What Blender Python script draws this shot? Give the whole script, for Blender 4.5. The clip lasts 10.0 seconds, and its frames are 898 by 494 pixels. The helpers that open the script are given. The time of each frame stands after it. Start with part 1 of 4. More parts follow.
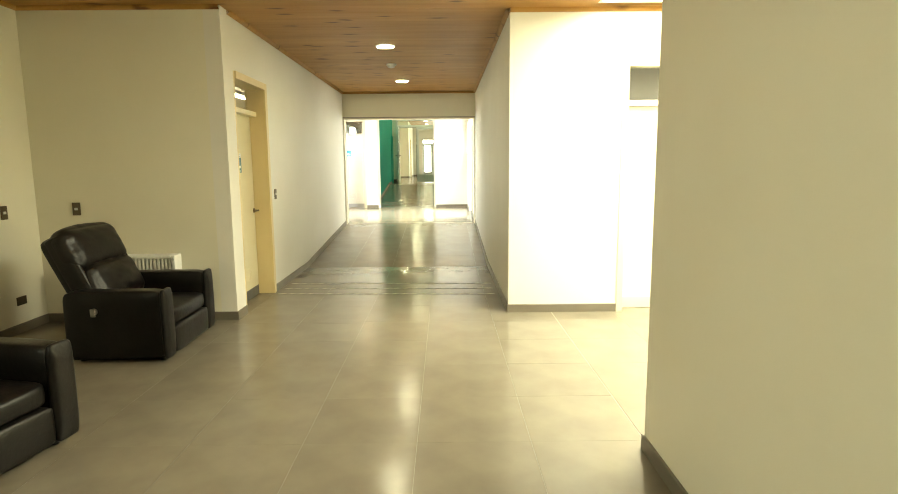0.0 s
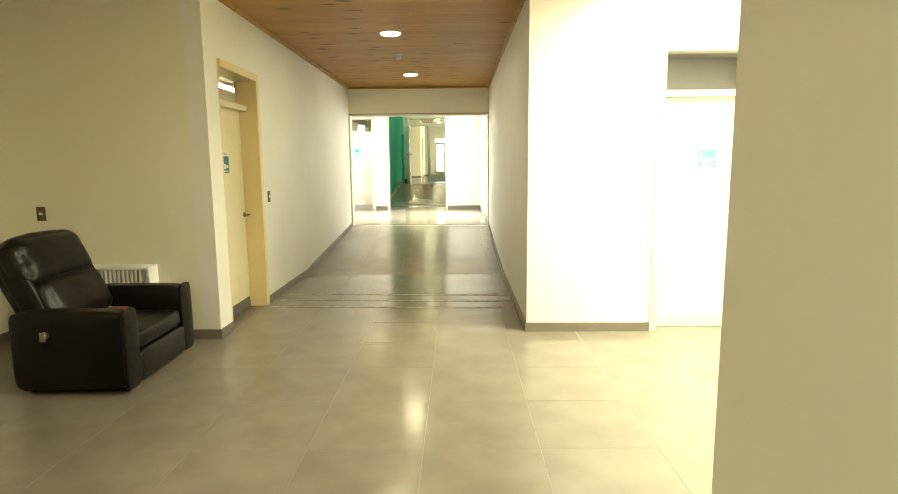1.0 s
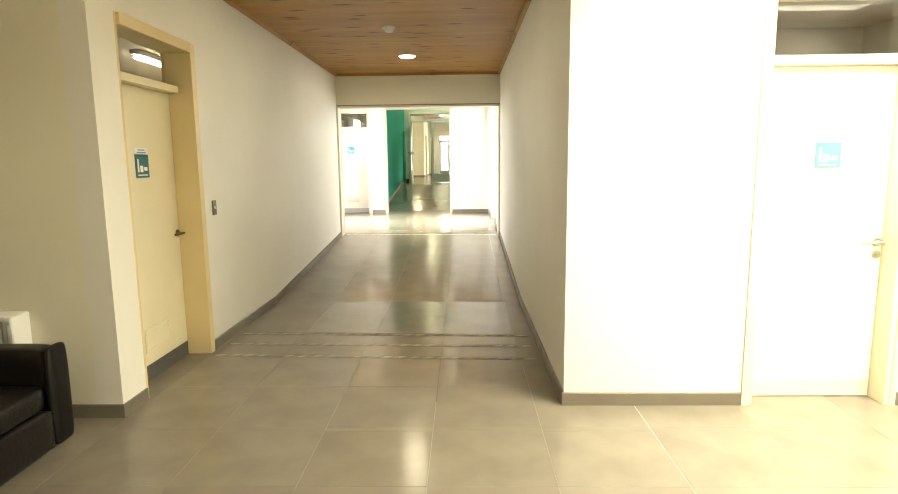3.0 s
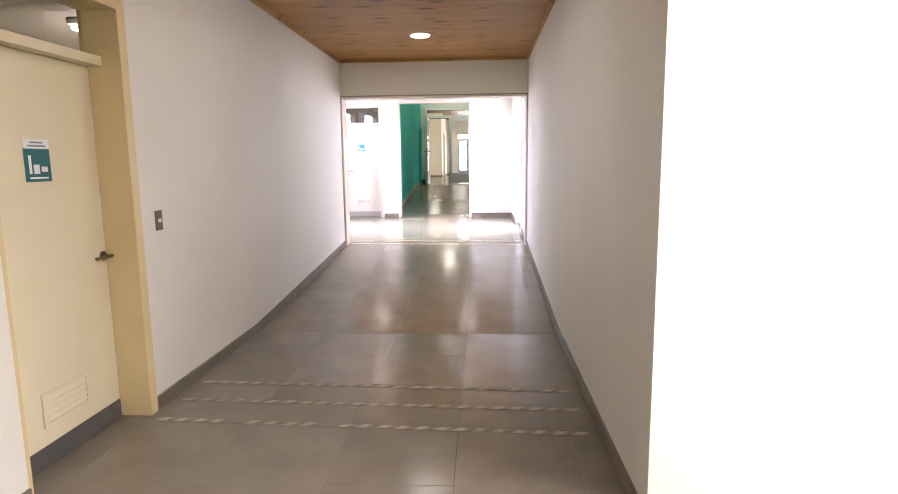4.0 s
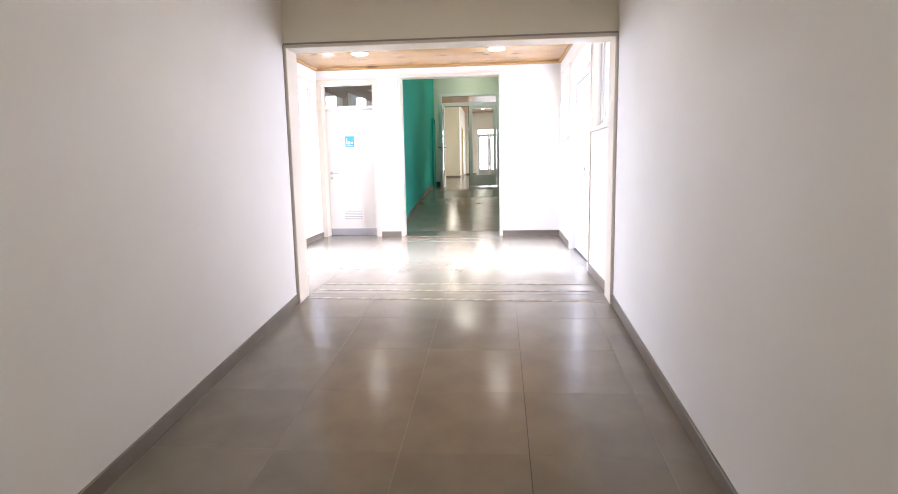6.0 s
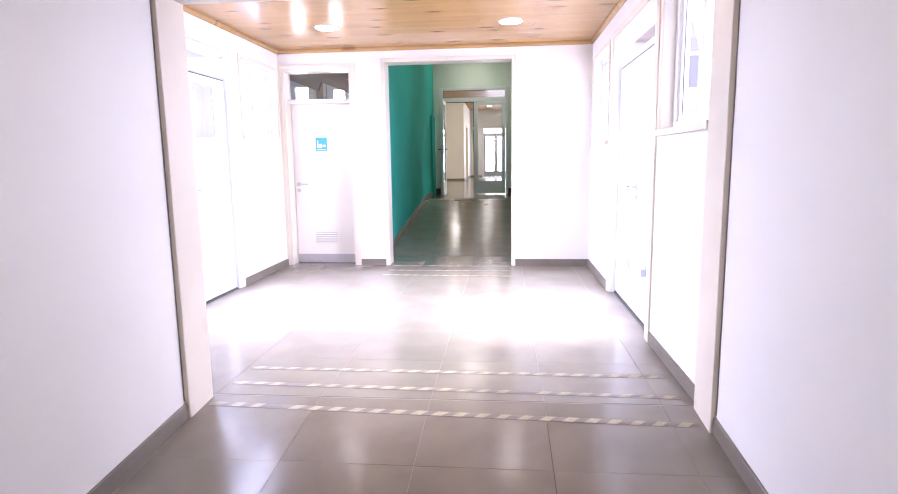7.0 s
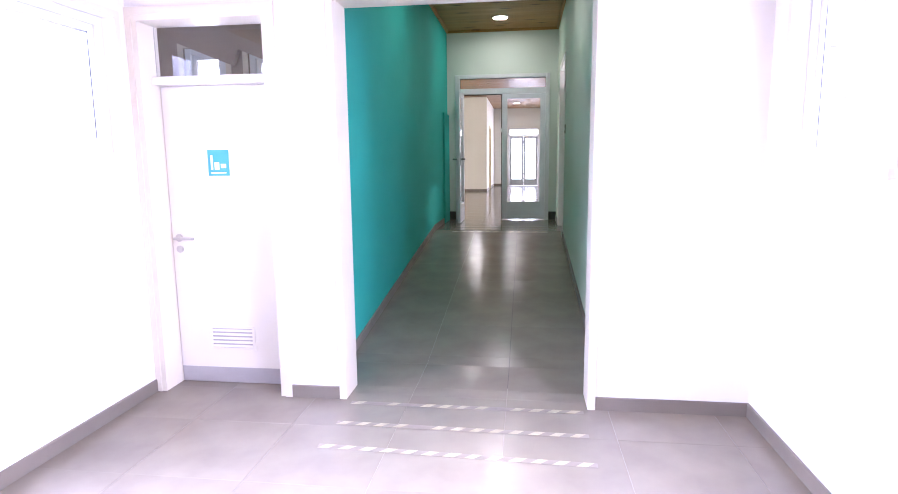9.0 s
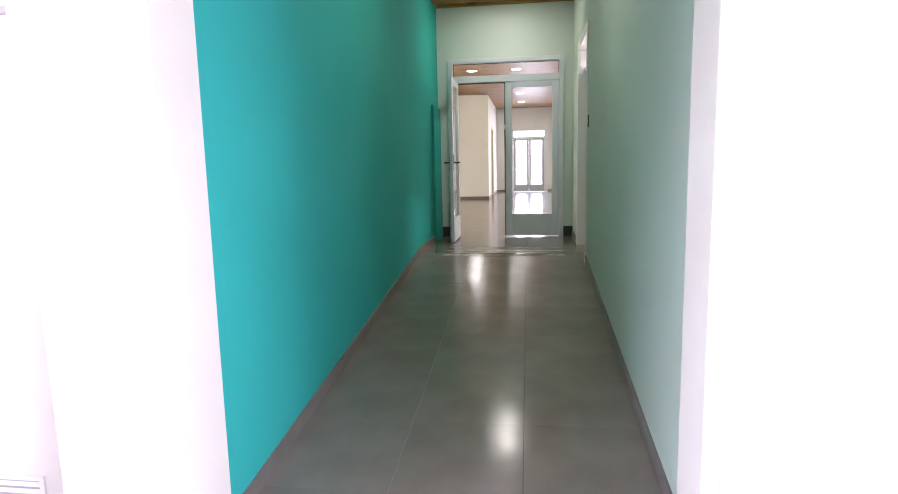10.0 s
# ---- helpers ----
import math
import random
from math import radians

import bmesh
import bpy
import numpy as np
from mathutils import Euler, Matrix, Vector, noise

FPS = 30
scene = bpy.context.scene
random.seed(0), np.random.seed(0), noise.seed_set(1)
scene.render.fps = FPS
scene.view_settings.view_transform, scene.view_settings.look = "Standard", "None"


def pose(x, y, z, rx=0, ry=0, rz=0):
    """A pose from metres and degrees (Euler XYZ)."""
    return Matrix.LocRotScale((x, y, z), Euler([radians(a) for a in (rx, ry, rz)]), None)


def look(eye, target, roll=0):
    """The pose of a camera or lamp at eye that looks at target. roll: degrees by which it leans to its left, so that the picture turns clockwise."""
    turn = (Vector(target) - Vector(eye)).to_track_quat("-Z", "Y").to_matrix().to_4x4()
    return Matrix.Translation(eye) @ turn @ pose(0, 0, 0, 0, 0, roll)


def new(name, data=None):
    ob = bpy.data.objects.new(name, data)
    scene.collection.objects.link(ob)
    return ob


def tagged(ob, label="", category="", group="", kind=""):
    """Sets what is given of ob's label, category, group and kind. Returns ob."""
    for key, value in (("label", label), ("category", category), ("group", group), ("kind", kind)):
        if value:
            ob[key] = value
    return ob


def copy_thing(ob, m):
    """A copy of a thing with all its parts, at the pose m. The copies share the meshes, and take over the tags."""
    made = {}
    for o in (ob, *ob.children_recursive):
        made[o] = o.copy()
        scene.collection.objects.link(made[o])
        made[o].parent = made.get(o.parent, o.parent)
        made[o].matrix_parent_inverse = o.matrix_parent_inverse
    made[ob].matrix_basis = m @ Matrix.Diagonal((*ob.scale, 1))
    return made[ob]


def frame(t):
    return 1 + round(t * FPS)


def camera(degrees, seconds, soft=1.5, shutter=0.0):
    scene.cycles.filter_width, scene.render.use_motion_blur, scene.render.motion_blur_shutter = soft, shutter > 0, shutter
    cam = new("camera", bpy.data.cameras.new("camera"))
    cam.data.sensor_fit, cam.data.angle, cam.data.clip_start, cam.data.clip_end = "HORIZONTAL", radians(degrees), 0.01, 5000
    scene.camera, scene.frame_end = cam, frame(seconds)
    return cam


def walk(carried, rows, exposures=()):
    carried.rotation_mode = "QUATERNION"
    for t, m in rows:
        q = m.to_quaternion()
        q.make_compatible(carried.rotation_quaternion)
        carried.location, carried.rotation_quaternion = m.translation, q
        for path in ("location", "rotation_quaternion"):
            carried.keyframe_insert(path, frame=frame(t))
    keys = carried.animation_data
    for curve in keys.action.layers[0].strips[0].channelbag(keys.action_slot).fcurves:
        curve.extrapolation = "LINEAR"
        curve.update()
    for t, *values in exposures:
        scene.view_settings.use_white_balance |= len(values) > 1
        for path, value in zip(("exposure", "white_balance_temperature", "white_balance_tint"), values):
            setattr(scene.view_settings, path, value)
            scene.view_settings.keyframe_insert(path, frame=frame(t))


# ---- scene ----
cam = camera(75.5, 10.0, soft=1.0)
PATH = [
    (0, (1.981, -2.324, 1.444), (1.995, -0.344, 1.164), -0.5),
    (0.5, (1.988, -1.982, 1.441), (1.974, -0.002, 1.161), -0.5),
    (1, (2.007, -1.656, 1.445), (1.977, 0.324, 1.163), -0.5),
    (1.5, (2.035, -1.324, 1.45), (1.998, 0.655, 1.167), -0.6),
    (2, (2.028, -0.971, 1.462), (1.989, 1.009, 1.178), -0.5),
    (2.5, (2.033, -0.574, 1.453), (1.992, 1.405, 1.166), -0.4),
    (2.7, (2.023, -0.38, 1.467), (1.98, 1.599, 1.179), -0.5),
    (3.8, (1.951, 0.775, 1.432), (1.865, 2.753, 1.147), -0.7),
    (4, (1.951, 1.103, 1.453), (1.841, 3.079, 1.165), -0.6),
    (4.5, (1.917, 1.902, 1.441), (1.779, 3.876, 1.154), -0.8),
    (5, (1.856, 2.733, 1.448), (1.7, 4.706, 1.157), -0.8),
    (5.5, (1.735, 3.638, 1.412), (1.572, 5.611, 1.124), -0.8),
    (5.7, (1.713, 4.05, 1.417), (1.545, 6.022, 1.129), -1.0),
    (6.8, (1.632, 6.21, 1.528), (1.45, 8.179, 1.231), -0.9),
    (7, (1.614, 6.626, 1.562), (1.426, 8.595, 1.266), -0.8),
    (7.5, (1.586, 7.652, 1.588), (1.376, 9.619, 1.297), -1.0),
    (8, (1.519, 8.548, 1.664), (1.287, 10.513, 1.371), -0.9),
    (8.5, (1.446, 9.362, 1.723), (1.197, 11.325, 1.431), -0.8),
    (9, (1.326, 10.17, 1.775), (1.068, 12.132, 1.481), -0.6),
    (9.5, (1.287, 11.016, 1.79), (1.017, 12.976, 1.499), -1.0),
    (10, (1.253, 12.001, 1.756), (0.98, 13.963, 1.48), -1.2),
]
EXPOSURES = [(0, 0.9, 9150, -12), (2.7, 0.9, 8950, -9), (3.8, 0.68, 6600, 18), (5.7, 0.68, 6400, 14), (6.8, 0.55, 6200, 21), (7.5, 0.64, 5750, 33), (8.5, 0.66, 5650, 34), (9.0, 0.72, 5700, 31), (10, 0.70, 5950, 26)]
walk(cam, [(t, look(eye, target, roll)) for t, eye, target, roll in PATH], EXPOSURES)

# ---- world and daylight ----
world = bpy.data.worlds.new("sky")
scene.world = world
world.use_nodes = True
wn = world.node_tree.nodes
sky = wn.new("ShaderNodeTexSky")
sky.sky_type, sky.sun_disc = "NISHITA", False
sky.sun_elevation, sky.sun_rotation = radians(48), radians(82)
sky.air_density, sky.dust_density = 0.7, 6.0
wn["Background"].inputs["Strength"].default_value = 0.15
world.node_tree.links.new(sky.outputs[0], wn["Background"].inputs["Color"])

sun = new("sun", bpy.data.lights.new("sun", "SUN"))
sun.data.energy, sun.data.angle, sun.data.color = 6.0, radians(20), (1.0, 0.97, 0.92)
sun.matrix_world = look((13.0, 13.0, 12.6), (2.0, 11.5, 0.3))


def daylight(name, eye, target, width, height, watts, colour=(0.93, 0.96, 1.0), spread=180):
    """Sky light standing in an opening."""
    data = bpy.data.lights.new(name, "AREA")
    data.shape, data.size, data.size_y, data.energy, data.color = "RECTANGLE", width, height, watts, colour
    data.spread = radians(spread)
    ob = new(name, data)
    ob.matrix_world = look(eye, target)
    return ob


daylight("daylight_skylight", (4.585, 2.0, 3.24), (4.585, 2.001, 0), 2.36, 2.1, 245, (0.97, 0.96, 1.0))
# Unseen source behind the camera's start, added to brighten the lounge walls.
daylight("daylight_lounge_added", (-2.0, -3.4, 1.6), (0.4, -3.4, 1.2), 1.9, 1.2, 38)
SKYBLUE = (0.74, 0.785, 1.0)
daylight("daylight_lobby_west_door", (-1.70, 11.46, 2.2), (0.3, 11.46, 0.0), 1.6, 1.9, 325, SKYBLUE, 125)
daylight("daylight_lobby_east_door", (3.25, 11.42, 2.2), (1.0, 12.3, 0.3), 1.5, 1.8, 250, SKYBLUE, 145)
daylight("daylight_lobby_west_window", (-1.26, 12.96, 2.2), (1.2, 12.96, 1.5), 0.9, 0.75, 14, SKYBLUE)
daylight("daylight_lobby_west_window_b", (-1.26, 10.13, 2.2), (1.2, 10.13, 1.5), 0.85, 0.75, 20, SKYBLUE)
daylight("daylight_lobby_east_window", (2.84, 10.06, 2.2), (0.4, 10.06, 1.5), 0.9, 0.85, 12, SKYBLUE)
daylight("daylight_lobby_east_window_b", (2.84, 12.86, 2.2), (0.4, 12.86, 1.5), 0.85, 0.85, 14, SKYBLUE)
daylight("daylight_far_door", (1.25, 33.52, 1.9), (1.25, 25, 1.9), 1.3, 2.3, 90)
# Added warm fill for the far hall; its side window is never in view.
daylight("daylight_far_hall_added", (-4.3, 24.5, 2.3), (0, 24.5, 1.7), 3.3, 1.5, 190, (1.0, 0.98, 0.84))
# Lamp added behind an unseen window so the transom room isn't dark.
daylight("daylight_room_north_added", (6.12, 4.7, 1.7), (3, 4.7, 1.7), 1.3, 1.1, 14)
daylight("daylight_room_lobby", (-0.90, 14.78, 2.3), (-0.90, 13.0, 2.3), 1.0, 0.8, 20)


# ---- materials ----
def mat(name, base, rough=0.5, metal=0.0, second=None, scale=6.0, amount=0.5, bump=0.0, bump_scale=60.0, piece=0.0,
        island=0.0, stretch=(1, 1, 1), coat=0.0, rough_var=0.08, detail=4.0, spec=0.5):
    """Principled material with two scales of colour variation, roughness variation and fine relief."""
    m = bpy.data.materials.new(name)
    m.use_nodes = True
    nt = m.node_tree
    n, l = nt.nodes, nt.links
    p = n["Principled BSDF"]
    tc = n.new("ShaderNodeTexCoord")
    mp = n.new("ShaderNodeMapping")
    mp.inputs["Scale"].default_value = stretch
    l.new(tc.outputs["Object"], mp.inputs["Vector"])
    big = n.new("ShaderNodeTexNoise")
    big.inputs["Scale"].default_value, big.inputs["Detail"].default_value = scale, detail
    l.new(mp.outputs[0], big.inputs["Vector"])
    mix = n.new("ShaderNodeMix")
    mix.data_type = "RGBA"
    other = second or tuple(c * 0.9 for c in base)
    mix.inputs["A"].default_value, mix.inputs["B"].default_value = (*base, 1), (*other, 1)
    ramp = n.new("ShaderNodeMapRange")
    ramp.inputs["From Min"].default_value, ramp.inputs["From Max"].default_value = 0.35, 0.7
    ramp.inputs["To Max"].default_value = amount
    l.new(big.outputs["Fac"], ramp.inputs["Value"])
    l.new(ramp.outputs[0], mix.inputs["Factor"])
    out = mix.outputs["Result"]
    if piece or island:
        src = n.new("ShaderNodeObjectInfo").outputs["Random"] if piece else n.new("ShaderNodeNewGeometry").outputs["Random Per Island"]
        v = piece or island
        r = n.new("ShaderNodeMapRange")
        r.inputs["To Min"].default_value, r.inputs["To Max"].default_value = 1 - v, 1 + v
        l.new(src, r.inputs["Value"])
        hs = n.new("ShaderNodeHueSaturation")
        l.new(r.outputs[0], hs.inputs["Value"])
        l.new(out, hs.inputs["Color"])
        out = hs.outputs["Color"]
    l.new(out, p.inputs["Base Color"])
    p.inputs["Metallic"].default_value = metal
    p.inputs["Coat Weight"].default_value = coat
    p.inputs["Specular IOR Level"].default_value = spec
    fine = n.new("ShaderNodeTexNoise")
    fine.inputs["Scale"].default_value, fine.inputs["Detail"].default_value = bump_scale, 3.0
    l.new(mp.outputs[0], fine.inputs["Vector"])
    rr = n.new("ShaderNodeMapRange")
    rr.inputs["To Min"].default_value, rr.inputs["To Max"].default_value = max(0.02, rough - rough_var), min(1, rough + rough_var)
    l.new(big.outputs["Fac"], rr.inputs["Value"])
    l.new(rr.outputs[0], p.inputs["Roughness"])
    if bump:
        b = n.new("ShaderNodeBump")
        b.inputs["Strength"].default_value, b.inputs["Distance"].default_value = bump, 0.004
        l.new(fine.outputs["Fac"], b.inputs["Height"])
        l.new(b.outputs[0], p.inputs["Normal"])
    return m


def wood_mat(name, base, dark, knot, rough=0.32, spec=0.12):
    """Varnished pine: grain along x, with dark knots and short streaks."""
    m = mat(name, base, rough, second=dark, scale=2.2, amount=0.6, stretch=(0.5, 5, 1), island=0.07, bump=0.08, bump_scale=40, spec=spec)
    nt = m.node_tree
    n, l = nt.nodes, nt.links
    p = n["Principled BSDF"]
    tc = n.new("ShaderNodeTexCoord")
    mp = n.new("ShaderNodeMapping")
    mp.inputs["Scale"].default_value = (1.5, 4.6, 1)
    l.new(tc.outputs["Object"], mp.inputs["Vector"])
    vo = n.new("ShaderNodeTexVoronoi")
    vo.voronoi_dimensions = "2D"
    vo.inputs["Scale"].default_value, vo.inputs["Randomness"].default_value = 1.25, 1.0
    wob = n.new("ShaderNodeTexNoise")
    wob.inputs["Scale"].default_value = 5.0
    l.new(mp.outputs[0], wob.inputs["Vector"])
    add = n.new("ShaderNodeMix")
    add.data_type = "RGBA"
    add.blend_type = "LINEAR_LIGHT"
    add.inputs["Factor"].default_value = 0.12
    l.new(mp.outputs[0], add.inputs["A"])
    l.new(wob.outputs["Color"], add.inputs["B"])
    l.new(add.outputs["Result"], vo.inputs["Vector"])
    r = n.new("ShaderNodeMapRange")
    r.inputs["From Min"].default_value, r.inputs["From Max"].default_value = 0.2, 0.06
    l.new(vo.outputs["Distance"], r.inputs["Value"])
    gate = n.new("ShaderNodeMath")
    gate.operation = "GREATER_THAN"
    gate.inputs[1].default_value = 0.62
    sep = n.new("ShaderNodeSeparateColor")
    l.new(vo.outputs["Color"], sep.inputs[0])
    l.new(sep.outputs[0], gate.inputs[0])
    mul = n.new("ShaderNodeMath")
    mul.operation = "MULTIPLY"
    l.new(r.outputs[0], mul.inputs[0])
    l.new(gate.outputs[0], mul.inputs[1])
    mix = n.new("ShaderNodeMix")
    mix.data_type = "RGBA"
    mix.inputs["B"].default_value = (*knot, 1)
    src = p.inputs["Base Color"].links[0].from_socket
    l.new(mul.outputs[0], mix.inputs["Factor"])
    l.new(src, mix.inputs["A"])
    l.new(mix.outputs["Result"], p.inputs["Base Color"])
    return m


def glow(name, colour, strength):
    m = bpy.data.materials.new(name)
    m.use_nodes = True
    p = m.node_tree.nodes["Principled BSDF"]
    p.inputs["Base Color"].default_value = (*colour, 1)
    p.inputs["Emission Color"].default_value = (*colour, 1)
    p.inputs["Emission Strength"].default_value = strength
    return m


def glass_mat(name, tint=(1, 1, 1), rough=0.0):
    m = bpy.data.materials.new(name)
    m.use_nodes = True
    p = m.node_tree.nodes["Principled BSDF"]
    p.inputs["Base Color"].default_value = (*tint, 1)
    p.inputs["Transmission Weight"].default_value = 1.0
    p.inputs["Roughness"].default_value = rough
    p.inputs["IOR"].default_value = 1.45
    return m


WHITE = mat("white_wall_paint", (0.78, 0.765, 0.715), 0.55, second=(0.72, 0.70, 0.645), scale=1.3, amount=0.5, bump=0.1, bump_scale=140)
IVORY = mat("ivory_wall_paint", (0.78, 0.752, 0.63), 0.55, second=(0.72, 0.69, 0.565), scale=1.3, amount=0.5, bump=0.1, bump_scale=140)
TEAL = mat("teal_wall_paint", (0.03, 0.41, 0.34), 0.8, second=(0.026, 0.37, 0.305), scale=1.3, amount=0.6, bump=0.1, bump_scale=140, spec=0.2)
# White wall paint with the teal wall's bounce mixed into it.
PALE = mat("green_bounce_white_paint", (0.64, 0.70, 0.61), 0.7, second=(0.59, 0.65, 0.56), scale=1.3, amount=0.5, bump=0.1, bump_scale=140, spec=0.3)
# Darker copy for the side wall, which gets no direct lobby light.
PALESHADE = mat("shaded_green_bounce_paint", (0.53, 0.60, 0.475), 0.7, second=(0.49, 0.555, 0.435), scale=1.3, amount=0.5, bump=0.1, bump_scale=140, spec=0.3)
CREAM = mat("cream_gloss_paint", (0.76, 0.69, 0.50), 0.35, second=(0.70, 0.63, 0.45), scale=2.5, amount=0.6, bump=0.06, bump_scale=90)
# The cream door paint again, with the shade on the lining mixed in.
CREAMSHADE = mat("shaded_cream_paint", (0.72, 0.585, 0.33), 0.35, second=(0.66, 0.525, 0.285), scale=2.5, amount=0.6, bump=0.06, bump_scale=90)
CREAMW = mat("white_gloss_paint", (0.80, 0.765, 0.70), 0.35, second=(0.74, 0.705, 0.635), scale=2.5, amount=0.6, bump=0.06, bump_scale=90)
CASING = mat("cream_casing_paint", (0.70, 0.64, 0.53), 0.4, second=(0.64, 0.58, 0.48), scale=2.5, amount=0.6, bump=0.06, bump_scale=90)
TILE = mat("grey_porcelain_tile", (0.222, 0.195, 0.152), 0.185, second=(0.18, 0.157, 0.122), scale=3.5, amount=0.9, piece=0.04, bump=0.08, bump_scale=13, rough_var=0.06, spec=0.42)
BASETILE = mat("grey_baseboard_tile", (0.185, 0.16, 0.127), 0.4, second=(0.155, 0.134, 0.106), scale=4, amount=0.8, spec=0.3)
GROUT = mat("grout", (0.27, 0.243, 0.205), 0.8, scale=20, bump=0.3)
# Near-black grout stands for lip shade and the missing reflection at two joints.
LIPSHADE = mat("lip_shade_grout", (0.045, 0.04, 0.034), 0.85, second=(0.09, 0.08, 0.068), scale=3, amount=0.9, bump=0.2)
WOOD = wood_mat("varnished_pine_dark", (0.43, 0.23, 0.076), (0.345, 0.176, 0.054), (0.14, 0.062, 0.02), 0.42)
WOODL = wood_mat("varnished_pine_light", (0.45, 0.265, 0.105), (0.36, 0.20, 0.075), (0.19, 0.085, 0.028), 0.2, 0.28)
WOODF = wood_mat("dull_varnished_pine", (0.34, 0.205, 0.10), (0.275, 0.16, 0.075), (0.12, 0.06, 0.025), 0.42)
LEATHER = mat("black_leather", (0.0055, 0.0045, 0.0042), 0.36, second=(0.009, 0.0072, 0.0066), scale=7, amount=0.8, bump=0.35, bump_scale=45, rough_var=0.14, spec=0.28)
STEEL = mat("brushed_steel", (0.55, 0.54, 0.52), 0.3, 1.0, scale=30, bump=0.05)
KICK = mat("grey_kick_plate", (0.13, 0.125, 0.12), 0.4, 0.3, scale=10, bump=0.04)
DARKMETAL = mat("dark_metal", (0.08, 0.08, 0.08), 0.35, 0.8, scale=20)
# Kick plate grey raised to carry the bright lobby light.
KICKL = mat("light_and_shade_grey", (0.45, 0.43, 0.43), 0.4, 0.3, scale=10, bump=0.04)
ALU = mat("white_aluminium", (0.72, 0.735, 0.73), 0.35, second=(0.66, 0.675, 0.67), scale=5, bump=0.03)
ALUM = mat("pale_grey_aluminium", (0.70, 0.72, 0.73), 0.35, second=(0.64, 0.66, 0.67), scale=5, bump=0.03)
ALUG = mat("grey_aluminium", (0.42, 0.45, 0.455), 0.35, second=(0.37, 0.4, 0.4), scale=5, bump=0.03)
PLASTIC = mat("white_plastic", (0.8, 0.8, 0.78), 0.4, scale=10, bump=0.02)
ANTIQUE = mat("antique_bronze", (0.20, 0.15, 0.085), 0.4, 0.9, scale=14, bump=0.04)
BRONZE = mat("bronze_plate", (0.10, 0.075, 0.045), 0.35, 0.5, scale=14, bump=0.04)
RUBBER = mat("dark_rubber_gasket", (0.07, 0.07, 0.075), 0.6, scale=14)
SHADEBASE = mat("shaded_brown_plinth", (0.045, 0.038, 0.03), 0.5, scale=8, bump=0.05)
BLACKP = mat("black_plastic", (0.015, 0.015, 0.015), 0.4, scale=14)
SIGNTEAL = mat("teal_sign_print", (0.015, 0.14, 0.17), 0.4, scale=12)
# Same teal print, paled for the strong light on door_2.
SIGNWASHED = mat("washed_teal_sign_print", (0.09, 0.27, 0.26), 0.4, scale=12)
SIGNBLUE = mat("blue_sign_print", (0.05, 0.36, 0.52), 0.4, scale=12)
PRINTW = mat("white_print", (0.85, 0.86, 0.86), 0.45, scale=12)
INK = mat("grey_ink", (0.22, 0.3, 0.36), 0.5, scale=12)
TAPEY = mat("yellow_hazard_tape", (0.42, 0.38, 0.25), 0.5, second=(0.30, 0.265, 0.18), scale=25, amount=0.8, bump=0.3)
TAPEK = mat("dark_hazard_tape", (0.16, 0.137, 0.112), 0.5, second=(0.21, 0.18, 0.148), scale=25, amount=0.8, bump=0.3)
PINK = mat("pink_paper", (0.30, 0.09, 0.085), 0.6, scale=20)
GROUND = mat("pale_concrete", (0.42, 0.41, 0.40), 0.85, second=(0.33, 0.32, 0.31), scale=2, amount=0.8, bump=0.3, bump_scale=40)
# Concrete lightened beyond GROUND to carry the outdoor glare.
PAVING = mat("glare_pale_concrete", (0.64, 0.63, 0.62), 0.85, second=(0.56, 0.55, 0.54), scale=2, amount=0.8, bump=0.3, bump_scale=40)
# East boards: white with shade as grey-lavender; west boards: daylight glare as brighter white.
SIDINGSHADE = mat("shaded_white_siding", (0.40, 0.41, 0.47), 0.6, second=(0.36, 0.37, 0.42), scale=3, amount=0.6, piece=0.04, bump=0.08)
SIDINGGLARE = mat("glare_white_siding", (0.84, 0.83, 0.81), 0.6, second=(0.78, 0.77, 0.75), scale=3, amount=0.6, piece=0.04, bump=0.08)
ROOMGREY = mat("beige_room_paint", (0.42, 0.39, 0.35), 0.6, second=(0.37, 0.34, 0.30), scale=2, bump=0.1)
ROOMCREAM = mat("cream_room_paint", (0.66, 0.60, 0.50), 0.6, second=(0.61, 0.55, 0.455), scale=2, bump=0.1)
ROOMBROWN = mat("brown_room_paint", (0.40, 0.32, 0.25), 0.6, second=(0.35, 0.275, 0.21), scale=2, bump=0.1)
GLASS = glass_mat("clear_glass")
LED = glow("led_diffuser", (1.0, 0.95, 0.86), 75.0)
LEDL = glow("led_diffuser_dim", (1.0, 0.95, 0.86), 22.0)
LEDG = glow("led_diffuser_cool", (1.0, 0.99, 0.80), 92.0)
TUBE = glow("tube_diffuser", (1.0, 0.97, 0.9), 40.0)


# ---- mesh helpers ----
def mesh_of(name, bm, *mats):
    me = bpy.data.meshes.new(name)
    bm.to_mesh(me)
    bm.free()
    for m in mats:
        me.materials.append(m)
    return me


def part(name, bm, material, parent=None, label="", smooth=False):
    mats = material if isinstance(material, (list, tuple)) else (material,)
    ob = new(name, mesh_of(name, bm, *mats))
    if smooth:
        for f in ob.data.polygons:
            f.use_smooth = True
    if parent is not None:
        ob.parent = parent
    if label:
        tagged(ob, label)
    return ob


